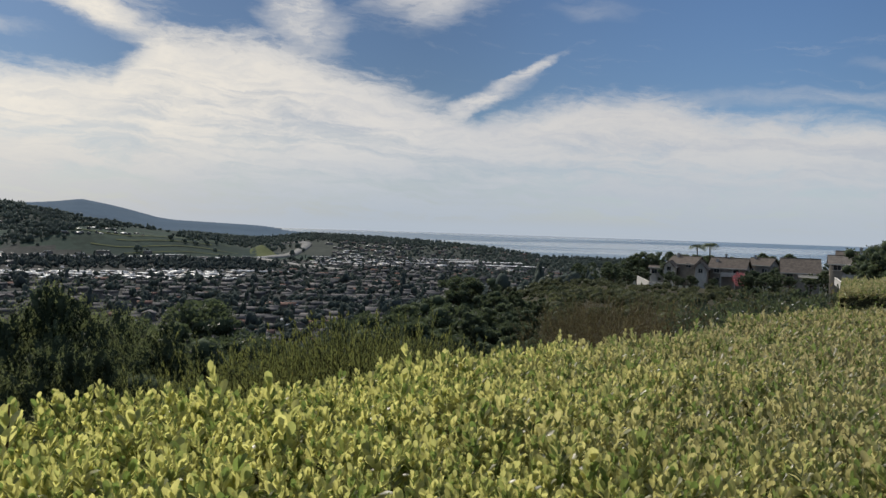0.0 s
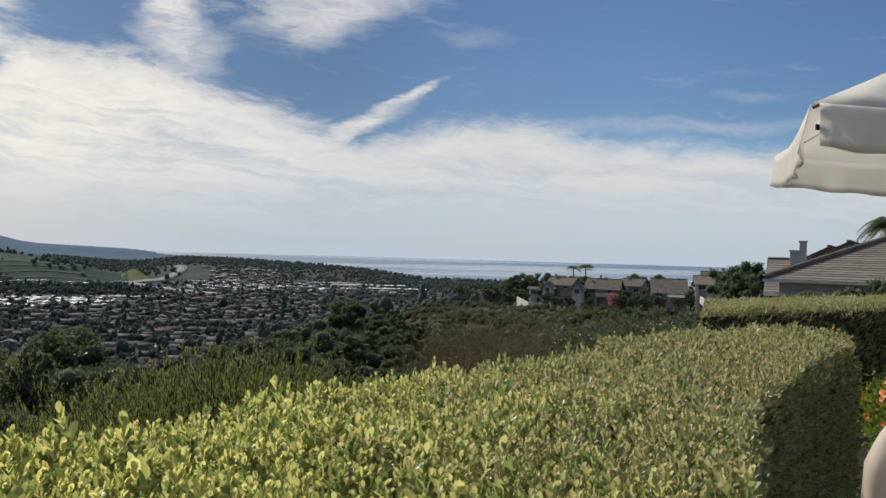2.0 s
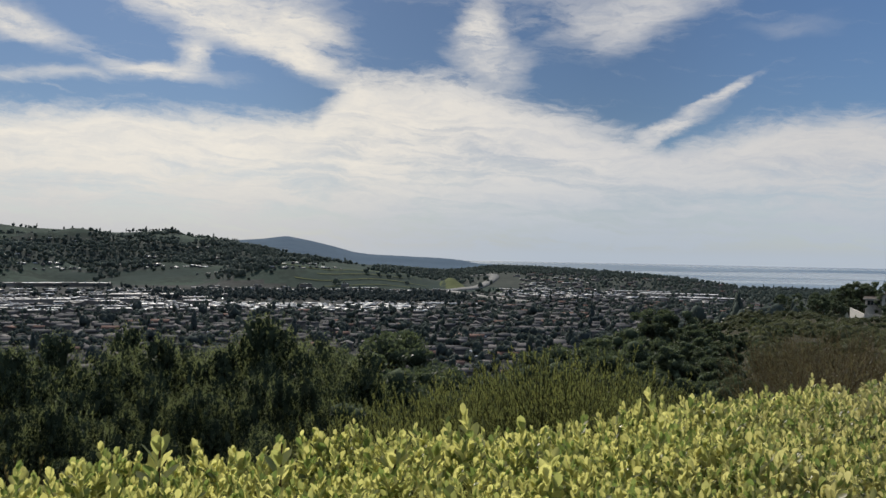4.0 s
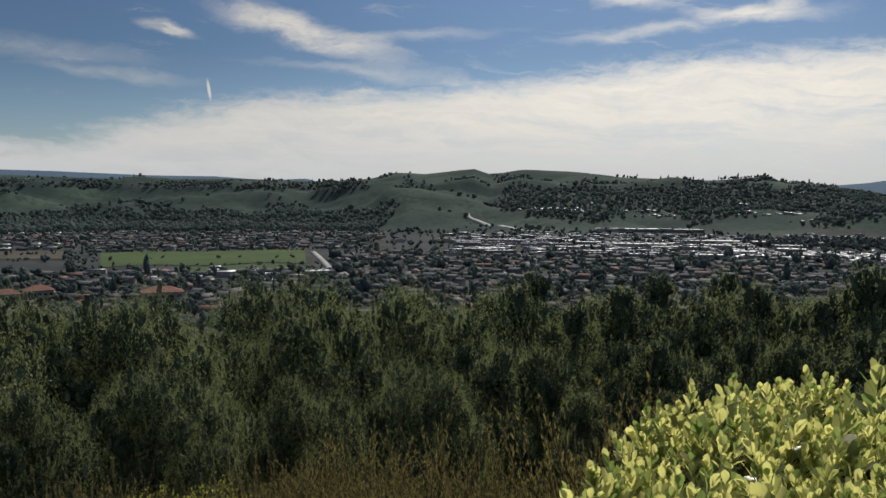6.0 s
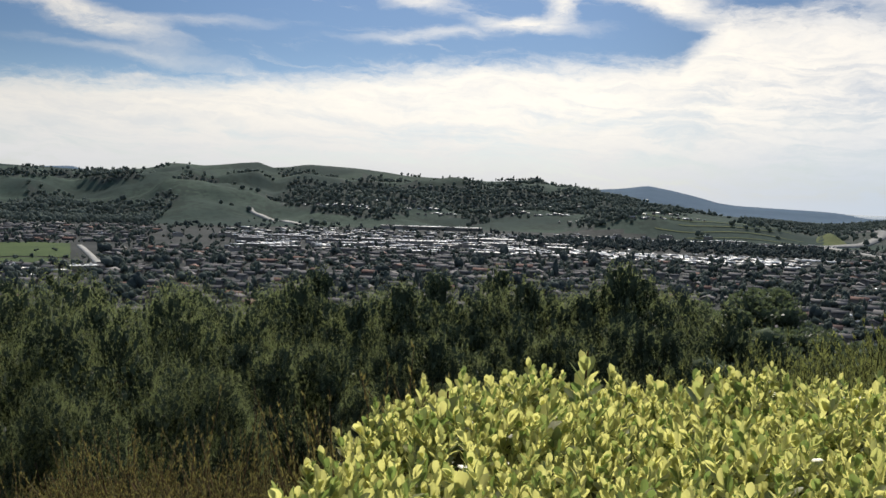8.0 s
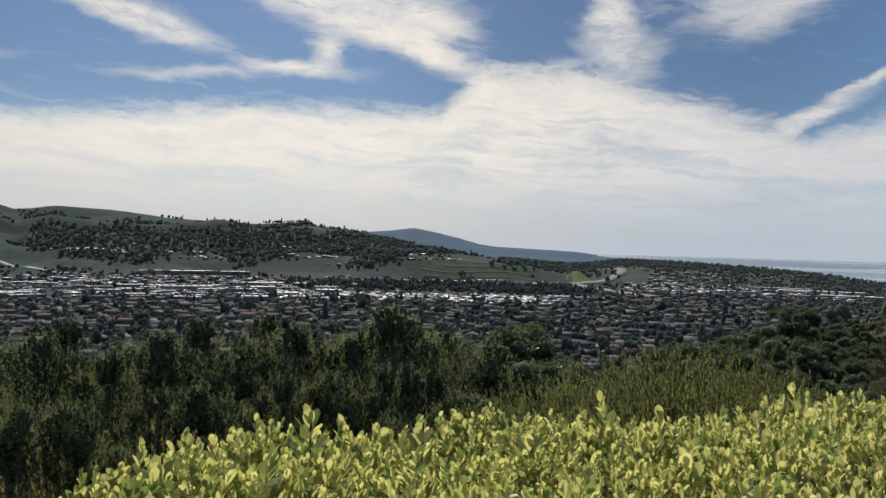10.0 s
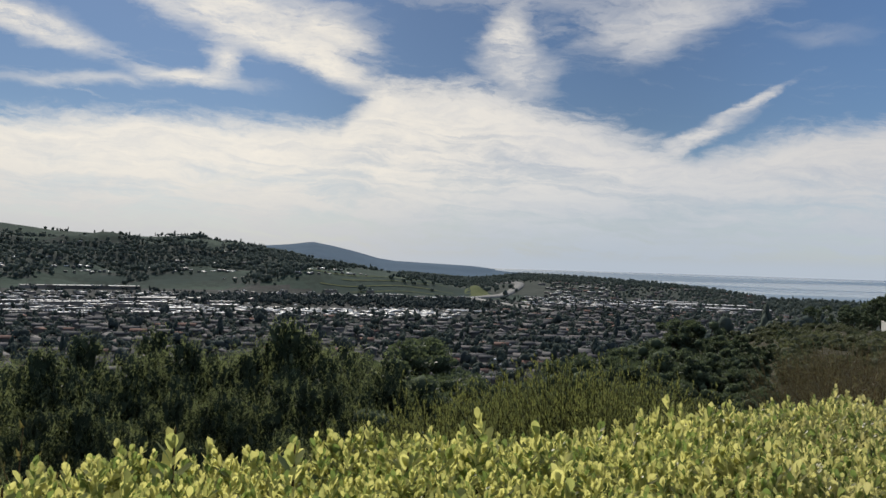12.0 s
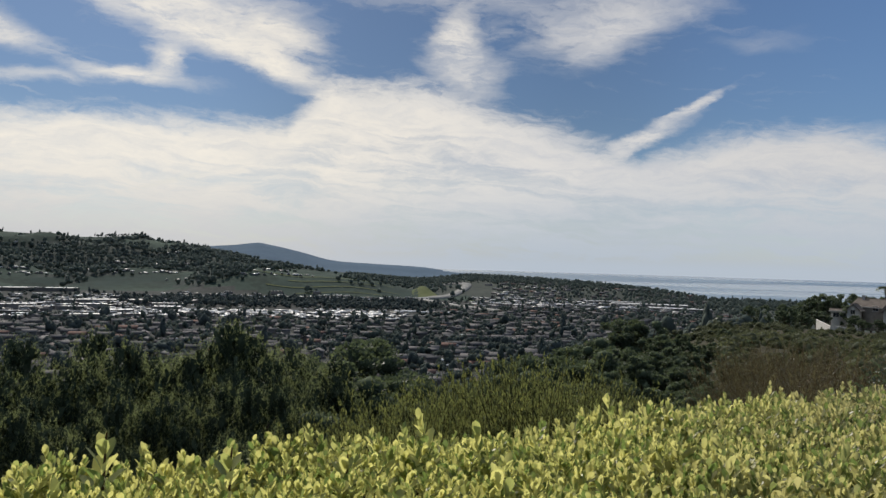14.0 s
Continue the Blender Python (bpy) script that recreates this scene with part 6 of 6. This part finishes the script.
stand(garden, [(-28.2, 78, 0.14, 7), (-27.15, 84, -0.1, 7), (-21.9, 300, -1.5, 6), (-19.9, 258, -2.2, 6), (-16.6, 290, -1.3, 7), (-14.95, 245, -2.5, 6), (-14.7, 262, -1.9, 7), (-20.2, 246, -2.2, 6), (-19.85, 240, -2.35, 6),
               (-15.8, 228, -2.95, 3), (-18.0, 220, -3.25, 3), (-20.6, 222, -2.7, 3), (-21.4, 215, -2.55, 3), (-22.4, 212, -2.45, 3), (-16.6, 236, -2.9, 3), (-17.3, 222, -3.2, 3), (-24.4, 205, -2.0, 6), (-13.2, 255, -2.3, 6), (-12.2, 250, -2.5, 6),
               (-33.5, 33, -1.6, 3), (-35.6, 30, -0.6, 3), (-31.8, 34, -1.5, 3), (-38, 31, -1.2, 3), (-34.5, 31, -1.5, 3), (-32.7, 33, -1.7, 3), (-30.9, 34, -2.0, 3), (-11.3, 280, -2.2, 7),
               (-22.2, 84, -3.7, 3), (-23.4, 78, -3.8, 3), (-24.4, 74, -3.9, 3), (-21.0, 100, -3.6, 3), (-19.6, 110, -3.7, 3), (-18.2, 130, -3.7, 3), (-26.8, 78, -3.2, 3), (-23.0, 104, -3.2, 3), (-20.3, 140, -3.3, 3), (-17.4, 266, -1.3, 6), (-16.7, 272, -1.25, 6), (-19.6, 262, -1.9, 6), (-21.6, 258, -1.9, 6),
               (-15.4, 232, -2.75, 3), (-16.3, 228, -2.7, 3), (-17.75, 232, -2.85, 3), (-19.7, 228, -2.55, 3), (-20.9, 230, -2.3, 3), (-21.9, 226, -2.35, 3), (-23.6, 220, -2.25, 3)])
flat_tops = [leafy_tree(160 + k, 9, 1.7, 22, 60, .26, "dark_leaf", "pine_tree", "flat-topped dark pine behind the ridge houses", .66, "pines on the ridge") for k in range(2)]
stand(flat_tops, [(-12.4, 350, -1.5, 9), (-12.8, 348, -1.25, 9), (-13.2, 345, -1.12, 9), (-13.7, 350, -1.2, 9), (-14.2, 340, -1.1, 9), (-14.9, 332, -1.04, 9), (-15.5, 330, -1.15, 9), (-16.0, 335, -1.2, 9), (-18.9, 320, -1.25, 9), (-20.7, 300, -0.92, 9), (-21.3, 300, -1.1, 9),
                  (-22.3, 290, -0.91, 9), (-23.6, 285, -1.15, 9), (-24.7, 280, -1.3, 9), (-11.9, 420, -1.75, 9), (-10.9, 480, -1.9, 9), (-9.8, 520, -2.0, 9), (-8.9, 560, -2.1, 9)])


def palm(az, r, top_el, tall, fronds=16, reach=2.2, label="tall palm with drooping fronds behind the houses"):
    g = np.random.default_rng(int(-az * 10))
    root = tagged(new("palm_tree"), label, "palm tree")
    x, y = (float(c) for c in polar(az, r))
    root.matrix_basis = pose(x, y, EYE + r * math.tan(radians(top_el)) - tall, 0, 0, 0)
    part("trunk", mesh_of("trunk", *tube([(0, 0, -1), (.1, 0, tall * .5), (.0, .05, tall - .4)], [.24, .19, .17], 8), True), M["bark"], root)
    for k in range(fronds):
        a, up = k * 2.4, g.uniform(-.1, 1.0)
        s = np.linspace(0, 1, 9)
        out = reach * (s - .12 * s ** 2)
        rib = np.stack([np.cos(a) * out, np.sin(a) * out, tall - .4 + reach * (up * s - (.55 + up * .55) * s ** 2)], -1)
        pieces = [tube(rib, np.linspace(.03, .008, 9), 4)]
        u = np.linspace(.12, .98, 56)
        at = np.stack([np.interp(u, s, rib[:, i]) for i in range(3)], -1)
        side = np.array([-math.sin(a), math.cos(a), 0])
        for sg in (-1, 1):
            ax = side * sg + np.array([math.cos(a) * .6, math.sin(a) * .6, -.55]) + g.normal(0, .12, (56, 3))
            blade = (np.array([(-.03, 0, 0), (.03, 0, 0), (.035, 0, .5), (0, 0, 1.0), (-.035, 0, .5)], float), np.array([(0, 1, 2), (0, 2, 4), (4, 2, 3)]))
            pieces.append(scatter(blade, frames_of(ax, np.full(56, 0.), reach * .28 * (1.1 - u * .5)), at))
        part("frond", mesh_of("frond", *merged(pieces)), M["pepper_leaf"], root)


palm(-36.1, 58, 2.9, 11, 30, 2.15)
palm(-17.45, 262, -0.62, 10, 22, 3.0, "feathery palm among the ridge houses")
palm(-16.65, 270, -0.72, 9, 22, 2.9, "feathery palm among the ridge houses")


# ---------------------------------------------------------------- garden at the terrace's side
hedge("back_hedge", [(4.15, 8.75), (6.4, 9.9), (8.4, 10.9), (12.5, 13.0), (12.0, 14.3), (8.4, 12.4), (6.4, 11.3), (4.9, 10.3)], 1.10, -0.9, 430, 1.12, 0,
      "clipped hedge with pale dusty leaf tips across the garden", 0.03, 230)

M["blossom"] = foliage("blossom", (0.62, 0.60, 0.56), (0.8, 0.78, 0.74), (0.5, 0.48, 0.44), .3, .6, 2)
M["orange_blossom"] = foliage("orange_blossom", (0.55, 0.14, 0.015), (0.75, 0.26, 0.03), (0.6, 0.2, 0.02), .35, .5, 2)
M["strap_leaf"] = foliage("strap_leaf", (0.06, 0.10, 0.02), (0.16, 0.22, 0.05), (0.2, 0.26, 0.03), .35, .35, 3)


def flowering_shrub(seed, name, label, tall, wide, leaf_mat, bloom_mat, blooms, leaf=0.05, leaves=2600, petal_size=.032):
    g = np.random.default_rng(seed)
    root = tagged(new(name), label, "shrub")
    wood = []
    for k in range(14):
        a, q = k * 2.4, g.uniform(.3, 1)
        e = np.array([math.cos(a) * wide * .42 * q, math.sin(a) * wide * .42 * q, tall * g.uniform(.65, .95)])
        wood.append(tube([(0, 0, -.1), e * np.array([.6, .6, .45]), e], [.018, .012, .005], 5))
    part("twigwork", mesh_of("twigwork", *merged(wood), True), M["twig"], root)
    d = g.normal(0, 1, (leaves, 3))
    d /= np.linalg.norm(d, axis=1)[:, None]
    lump = 1 + .26 * np.sin(d[:, 0] * 5 + seed) * np.cos(d[:, 1] * 6 - d[:, 2] * 4)
    at = d * (np.array([wide / 2, wide / 2, tall * .5]) * (lump * g.uniform(.55, 1.0, leaves) ** .5)[:, None]) + np.array([0, 0, tall * .52])
    part("foliage", mesh_of("foliage", *scatter(leaf_template(1, .55), frames_of(d + g.normal(0, .6, (leaves, 3)) + [0, 0, .5], g.uniform(0, 6.28, leaves), leaf * g.uniform(.6, 1.3, leaves)), at), True), M[leaf_mat], root)
    petal = leaf_template(petal_size, .9, .05, .3)
    flower = scatter(petal, frames_of(np.array([(math.cos(a) * .9, math.sin(a) * .9, .6) for a in np.arange(6) * 1.047]), np.zeros(6), np.ones(6)), np.zeros((6, 3)))
    me = mesh_of("flower", *flower, False, M[bloom_mat])
    for k in range(blooms):
        v = d[k] * np.array([1, 1, .8])
        if v[2] < -.1:
            v[2] = -v[2]
        p = v * np.array([wide / 2, wide / 2, tall * .5]) * 1.05 + np.array([0, 0, tall * .52])
        ob = part("flower", me, None, root)
        ob.matrix_local = Matrix.Translation(p) @ Vector(v).to_track_quat("Z", "Y").to_matrix().to_4x4() @ Matrix.Scale(g.uniform(.8, 1.3), 4)
    return root


for k, (az, r, tall, wide) in enumerate([(-20.6, 11.2, 1.25, 1.5), (-22.8, 11.6, 1.35, 1.7), (-25.0, 11.4, 1.35, 1.6), (-27.0, 11.0, 1.2, 1.3), (-18.4, 12.6, 1.2, 1.5)]):
    ob = flowering_shrub(200 + k, "rose_bush", "dark glossy rose bush with a few white blossoms", tall, wide, "dark_leaf", "blossom", 60, petal_size=.013)
    x, y = (float(c) for c in polar(az, r))
    ob.matrix_basis = pose(x, y, float(height(x, y)) - .05, 0, 0, k * 70)
M["pink_blossom"] = foliage("pink_blossom", (0.45, 0.12, 0.14), (0.62, 0.24, 0.25), (0.4, 0.14, 0.15), .3, .6, 2)
ob = flowering_shrub(240, "bougainvillea", "bush covered in pink blossom against the ridge house", 3.4, 3.4, "pink_blossom", "pink_blossom", 0, 0.3, 700)
ob.matrix_basis = pose(*sighted(-19.35, -3.3, 238), 0, 0, 20)
for k, (x, y, tall, wide) in enumerate([(4.95, 6.2, 1.0, 1.1), (5.5, 6.9, .95, 1.0), (5.1, 5.6, .8, .9)]):
    ob = flowering_shrub(220 + k, "lantana_bush", "green bush with many small orange blossoms by the hedge", tall, wide, "strap_leaf", "orange_blossom", 60)
    ob.matrix_basis = pose(x, y, float(height(x, y)) - .05, 0, 0, k * 50)


def strap_plant(x, y, blades, tall, seed):
    g = np.random.default_rng(seed)
    root = tagged(new("strap_leaf_plant"), "clump of arching green strap leaves beside the hedge", "plant", "strap-leaved plants")
    for k in range(blades):
        a, h = k * 2.4, tall * g.uniform(.6, 1.1)
        s = np.linspace(0, 1, 7)
        out, up = h * .55 * s ** 1.6 * g.uniform(.5, 1.2), h * (s - .35 * s ** 2.5)
        w = np.interp(s, [0, .5, 1], [.012, .011, .001])
        rib = np.stack([np.cos(a) * out, np.sin(a) * out, up], -1)
        side = np.array([-math.sin(a), math.cos(a), 0])
        V = np.concatenate([rib + side * w[:, None], rib - np.array([0, 0, .004]), rib - side * w[:, None]])
        F = [q for i in range(6) for q in ((i, i + 7, i + 8, i + 1), (i + 7, i + 14, i + 15, i + 8))]
        part("blade", mesh_of("blade", V, F, True), M["strap_leaf"], root)
    root.matrix_basis = pose(x, y, float(height(x, y)), 0, 0, seed * 40)


strap_plant(2.30, 3.30, 34, 0.85, 1)
strap_plant(2.62, 3.62, 30, 0.8, 2)
strap_plant(3.0, 4.0, 30, 0.85, 3)

# bright leafy bushes just below the terrace
for k, (az, r, el, wide) in enumerate([(74.5, 5.0, -19.6, 1.1), (69.5, 5.3, -18.6, 1.0), (65.6, 5.5, -20.3, .9), (78.3, 4.9, -21.2, .9), (72.0, 4.7, -21.0, .9)]):
    x, y = polar(az, r)
    ob = flowering_shrub(300 + k, "lime_bush", "bright yellow-green leafy bush on the slope below the terrace", 1.15, wide, "lime_leaf", "lime_leaf", 0, 0.021, 7000)
    ob.matrix_basis = pose(float(x) - .36, float(y) - .08, 1.556 + r * math.tan(radians(el)) - 1.26, 0, 0, az * 9)


# ---------------------------------------------------------------- market umbrella and covered chair
def fabric(name, dark, light):
    m, tr, sh = material(name)
    p = position(tr)
    n = noise_node(tr, p, 3.0, 5)
    weave = noise_node(tr, p, 400, 2)
    tr.links.new(mix(tr, ramp(tr, n, .3, .7), dark, light), sh.inputs["Base Color"])
    sh.inputs["Roughness"].default_value = .9
    bumped(tr, sh, weave, .25, .001)
    lucent = tr.nodes.new("ShaderNodeBsdfTranslucent")
    lucent.inputs[0].default_value = (*[c * .9 for c in light], 1)
    both = tr.nodes.new("ShaderNodeMixShader")
    both.inputs[0].default_value = .6
    tr.links.new(sh.outputs[0], both.inputs[1])
    tr.links.new(lucent.outputs[0], both.inputs[2])
    tr.links.new(both.outputs[0], tr.nodes["Material Output"].inputs[0])
    return m


M["canvas"] = fabric("canvas", (0.86, 0.83, 0.77), (0.92, 0.90, 0.86))
M["cover"] = fabric("cover", (0.78, 0.70, 0.61), (0.88, 0.81, 0.73))
M["pole"] = surface("pole", (0.16, 0.09, 0.045), (0.26, 0.15, 0.08), 3, 0.45)
M["navy"] = surface("navy", (0.012, 0.016, 0.03), (0.025, 0.03, 0.05), 3, 0.6)


def cloth(name, grid, mat, parent, label="", thick=0.004):
    """A sheet of cloth from a grid of points, with a little thickness."""
    g = np.asarray(grid, float)
    n, k, _ = g.shape
    i, j = np.meshgrid(np.arange(n - 1), np.arange(k - 1), indexing="ij")
    a = i * k + j
    F = np.stack([a, a + 1, a + k + 1, a + k], -1).reshape(-1, 4)
    ob = part(name, mesh_of(name, g.reshape(-1, 3), F, True), mat, parent, label)
    md = ob.modifiers.new("thickness", "SOLIDIFY")
    md.thickness = thick
    return ob


def market_umbrella(near, far, hem, drop, apex):
    """A square umbrella; near and far are two corners of one side, hem the height of the valance's lower edge."""
    a, b = np.array(near), np.array(far)
    along = (b - a) / np.linalg.norm(b - a)
    across = np.array([along[1], -along[0]])
    L = np.linalg.norm(b - a)
    mid = a + along * L / 2 + across * L / 2
    corners = [a, b, b + across * L, a + across * L]
    root = tagged(new("patio_umbrella"), "square cream canvas patio umbrella with a hanging valance", "umbrella")
    root.location = (*mid, 0)
    ctr = np.array([0, 0, apex])
    rim = hem + drop
    for k in range(4):
        p, q = corners[k] - mid, corners[(k + 1) % 4] - mid
        P, Q = np.array([*p, rim]), np.array([*q, rim])
        s = np.linspace(0, 1, 13)
        rows = []
        for u in np.linspace(0, 1, 9):
            row = []
            for w in s:
                e = P + (Q - P) * w
                v = ctr + (e - ctr) * u
                v = v - np.array([0, 0, .10 * math.sin(math.pi * w) * u + .06 * math.sin(math.pi * u)])
                row.append(v)
            rows.append(row)
        cloth("canopy_panel", rows, M["canvas"], root)
        # valance: hangs from the rim, gathered in soft folds, open at the corners
        out = np.array([*((P + Q) / 2)[:2], 0])
        out /= np.linalg.norm(out)
        s = np.linspace(0.012, .988, 41)
        rows = []
        for u in np.linspace(0, 1, 6):
            row = []
            for w in s:
                e = P + (Q - P) * w - np.array([0, 0, .10 * math.sin(math.pi * w)])
                fold = .016 * math.sin(w * 31 + k) * u + .010 * math.sin(w * 67) * u
                flare = .05 * u * (abs(w - .5) * 2) ** 3
                row.append(e + out * (.012 + fold + flare) - np.array([0, 0, u * (drop + .008 * math.sin(w * 40 + k) * u)]))
            rows.append(row)
        cloth("valance", rows, M["canvas"], root, "hanging cream valance")
        part("rib", mesh_of("rib", *tube([ctr - [0, 0, .12], (P + ctr) / 2 - [0, 0, .10], P - [0, 0, .03]], [.012, .012, .010], 6), True), M["pole"], root)
        part("strut", mesh_of("strut", *tube([(0, 0, apex - .75), (P + ctr) / 2 - [0, 0, .11]], [.010, .010], 6), True), M["pole"], root)
    part("pole", mesh_of("pole", *tube([(0, 0, .1), (0, 0, apex + .04)], [.024, .024], 12), True), M["pole"], root)
    part("base_plate", box_bm(.55, .55, .1, (0, 0, 0), .03), M["navy"], root)
    part("finial", mesh_of("finial", *tube([(0, 0, apex), (0, 0, apex + .05), (0, 0, apex + .1)], [.035, .03, .005], 10), True), M["pole"], root)
    tag = corners[0] - mid
    part("label_tag", box_bm(.05, .004, .035, (tag[0] + across[0] * .02 - along[0] * .0, tag[1] + across[1] * .02 - .03, rim - .17)), M["navy"], root)


market_umbrella(polar(-31.75, 5.4), polar(-29.55, 8.0), 2.30, 0.27, 3.45)


def covered_chair(x, y, top):
    """A patio chair under a draped cloth cover."""
    root = tagged(new("covered_patio_chair"), "patio chair draped with a beige cloth cover on the terrace", "chair")
    root.matrix_basis = pose(x, y, 0, 0, 0, -38)
    rows = []
    for u in np.linspace(0, 1, 16):
        z = top - (top - .12) * u ** 1.1
        grow = .035 + .085 * min(1, u * 5) ** .8 + .04 * u + .12 * float(smooth(.5, .85, u))
        row = []
        for w in np.linspace(0, 1, 49):
            a = w * 2 * math.pi
            c, s = math.cos(a), math.sin(a)
            r = (abs(c) ** 3.2 + abs(s) ** 3.2) ** (-1 / 3.2)
            fold = 1 + .12 * min(1, u * 3) * math.sin(a * 5 + u * 1.5) + .05 * u * math.sin(a * 11 - u * 3)
            row.append((c * r * grow * fold * .78, s * r * (grow * .9 + .22 * smooth(.35, .7, u)) * fold - .14 * float(smooth(.35, .7, u)), z))
        rows.append(row)
    cap = [[(p[0] * k, p[1] * k, top + .02 * (1 - k)) for p in rows[0]] for k in (0.02, .5, 1.0)]
    cloth("cover", cap[:2] + rows, M["cover"], root, "draped beige cloth cover with deep folds", .006)
    for sx in (-1, 1):
        for sy in (-1, 1):
            part("leg", mesh_of("leg", *tube([(sx * .22, sy * .2 - .1, 0), (sx * .2, sy * .18 - .1, .45)], [.016, .016], 8), True), M["navy"], root)
    part("seat", box_bm(.46, .44, .05, (0, -.1, .43), .015), M["navy"], root)


covered_chair(2.07, 2.74, 1.05)
SCRUB = [far_tree(31, 7, 8, 4, 300, 0, .075, .78), far_tree(32, 9, 8, 4, 300, .3, .075, .78), far_tree(33, 5, 7, 3, 260, 0, .08, .78), far_tree(34, 12, 6, 4, 300, .5, .08, .78), far_tree(35, 8, 10, 5, 340, 0, .07, .78)]
wood("ridge_scrub", lots(-27, 2, 34, 200, 4.6, 3.8, g2, .8, .6), "low dark green scrub along the ridge", (.13, .25), [.3, .0, .5, .0, .2], "scrub_leaf", SCRUB)
wood("ridge_slope_trees", np.concatenate([lots(-13.5, -4, 250, 620, 22, 18, g2, .6, .6), lots(-4, 4, 160, 420, 20, 16, g2, .5, .6)]), "dark round trees down the valley side of the ridge", (.35, .8), [.35, .15, .3, .0, .2], "dark_leaf", NEAR_TREES)
wood("ridge_slope_scrub", lots(-14, 2, 190, 560, 9, 8, g2, .8, .6), "dark scrub and small trees falling to the valley", (.14, .3), [.3, .15, .35, .0, .2], "scrub_leaf", NEAR_TREES)
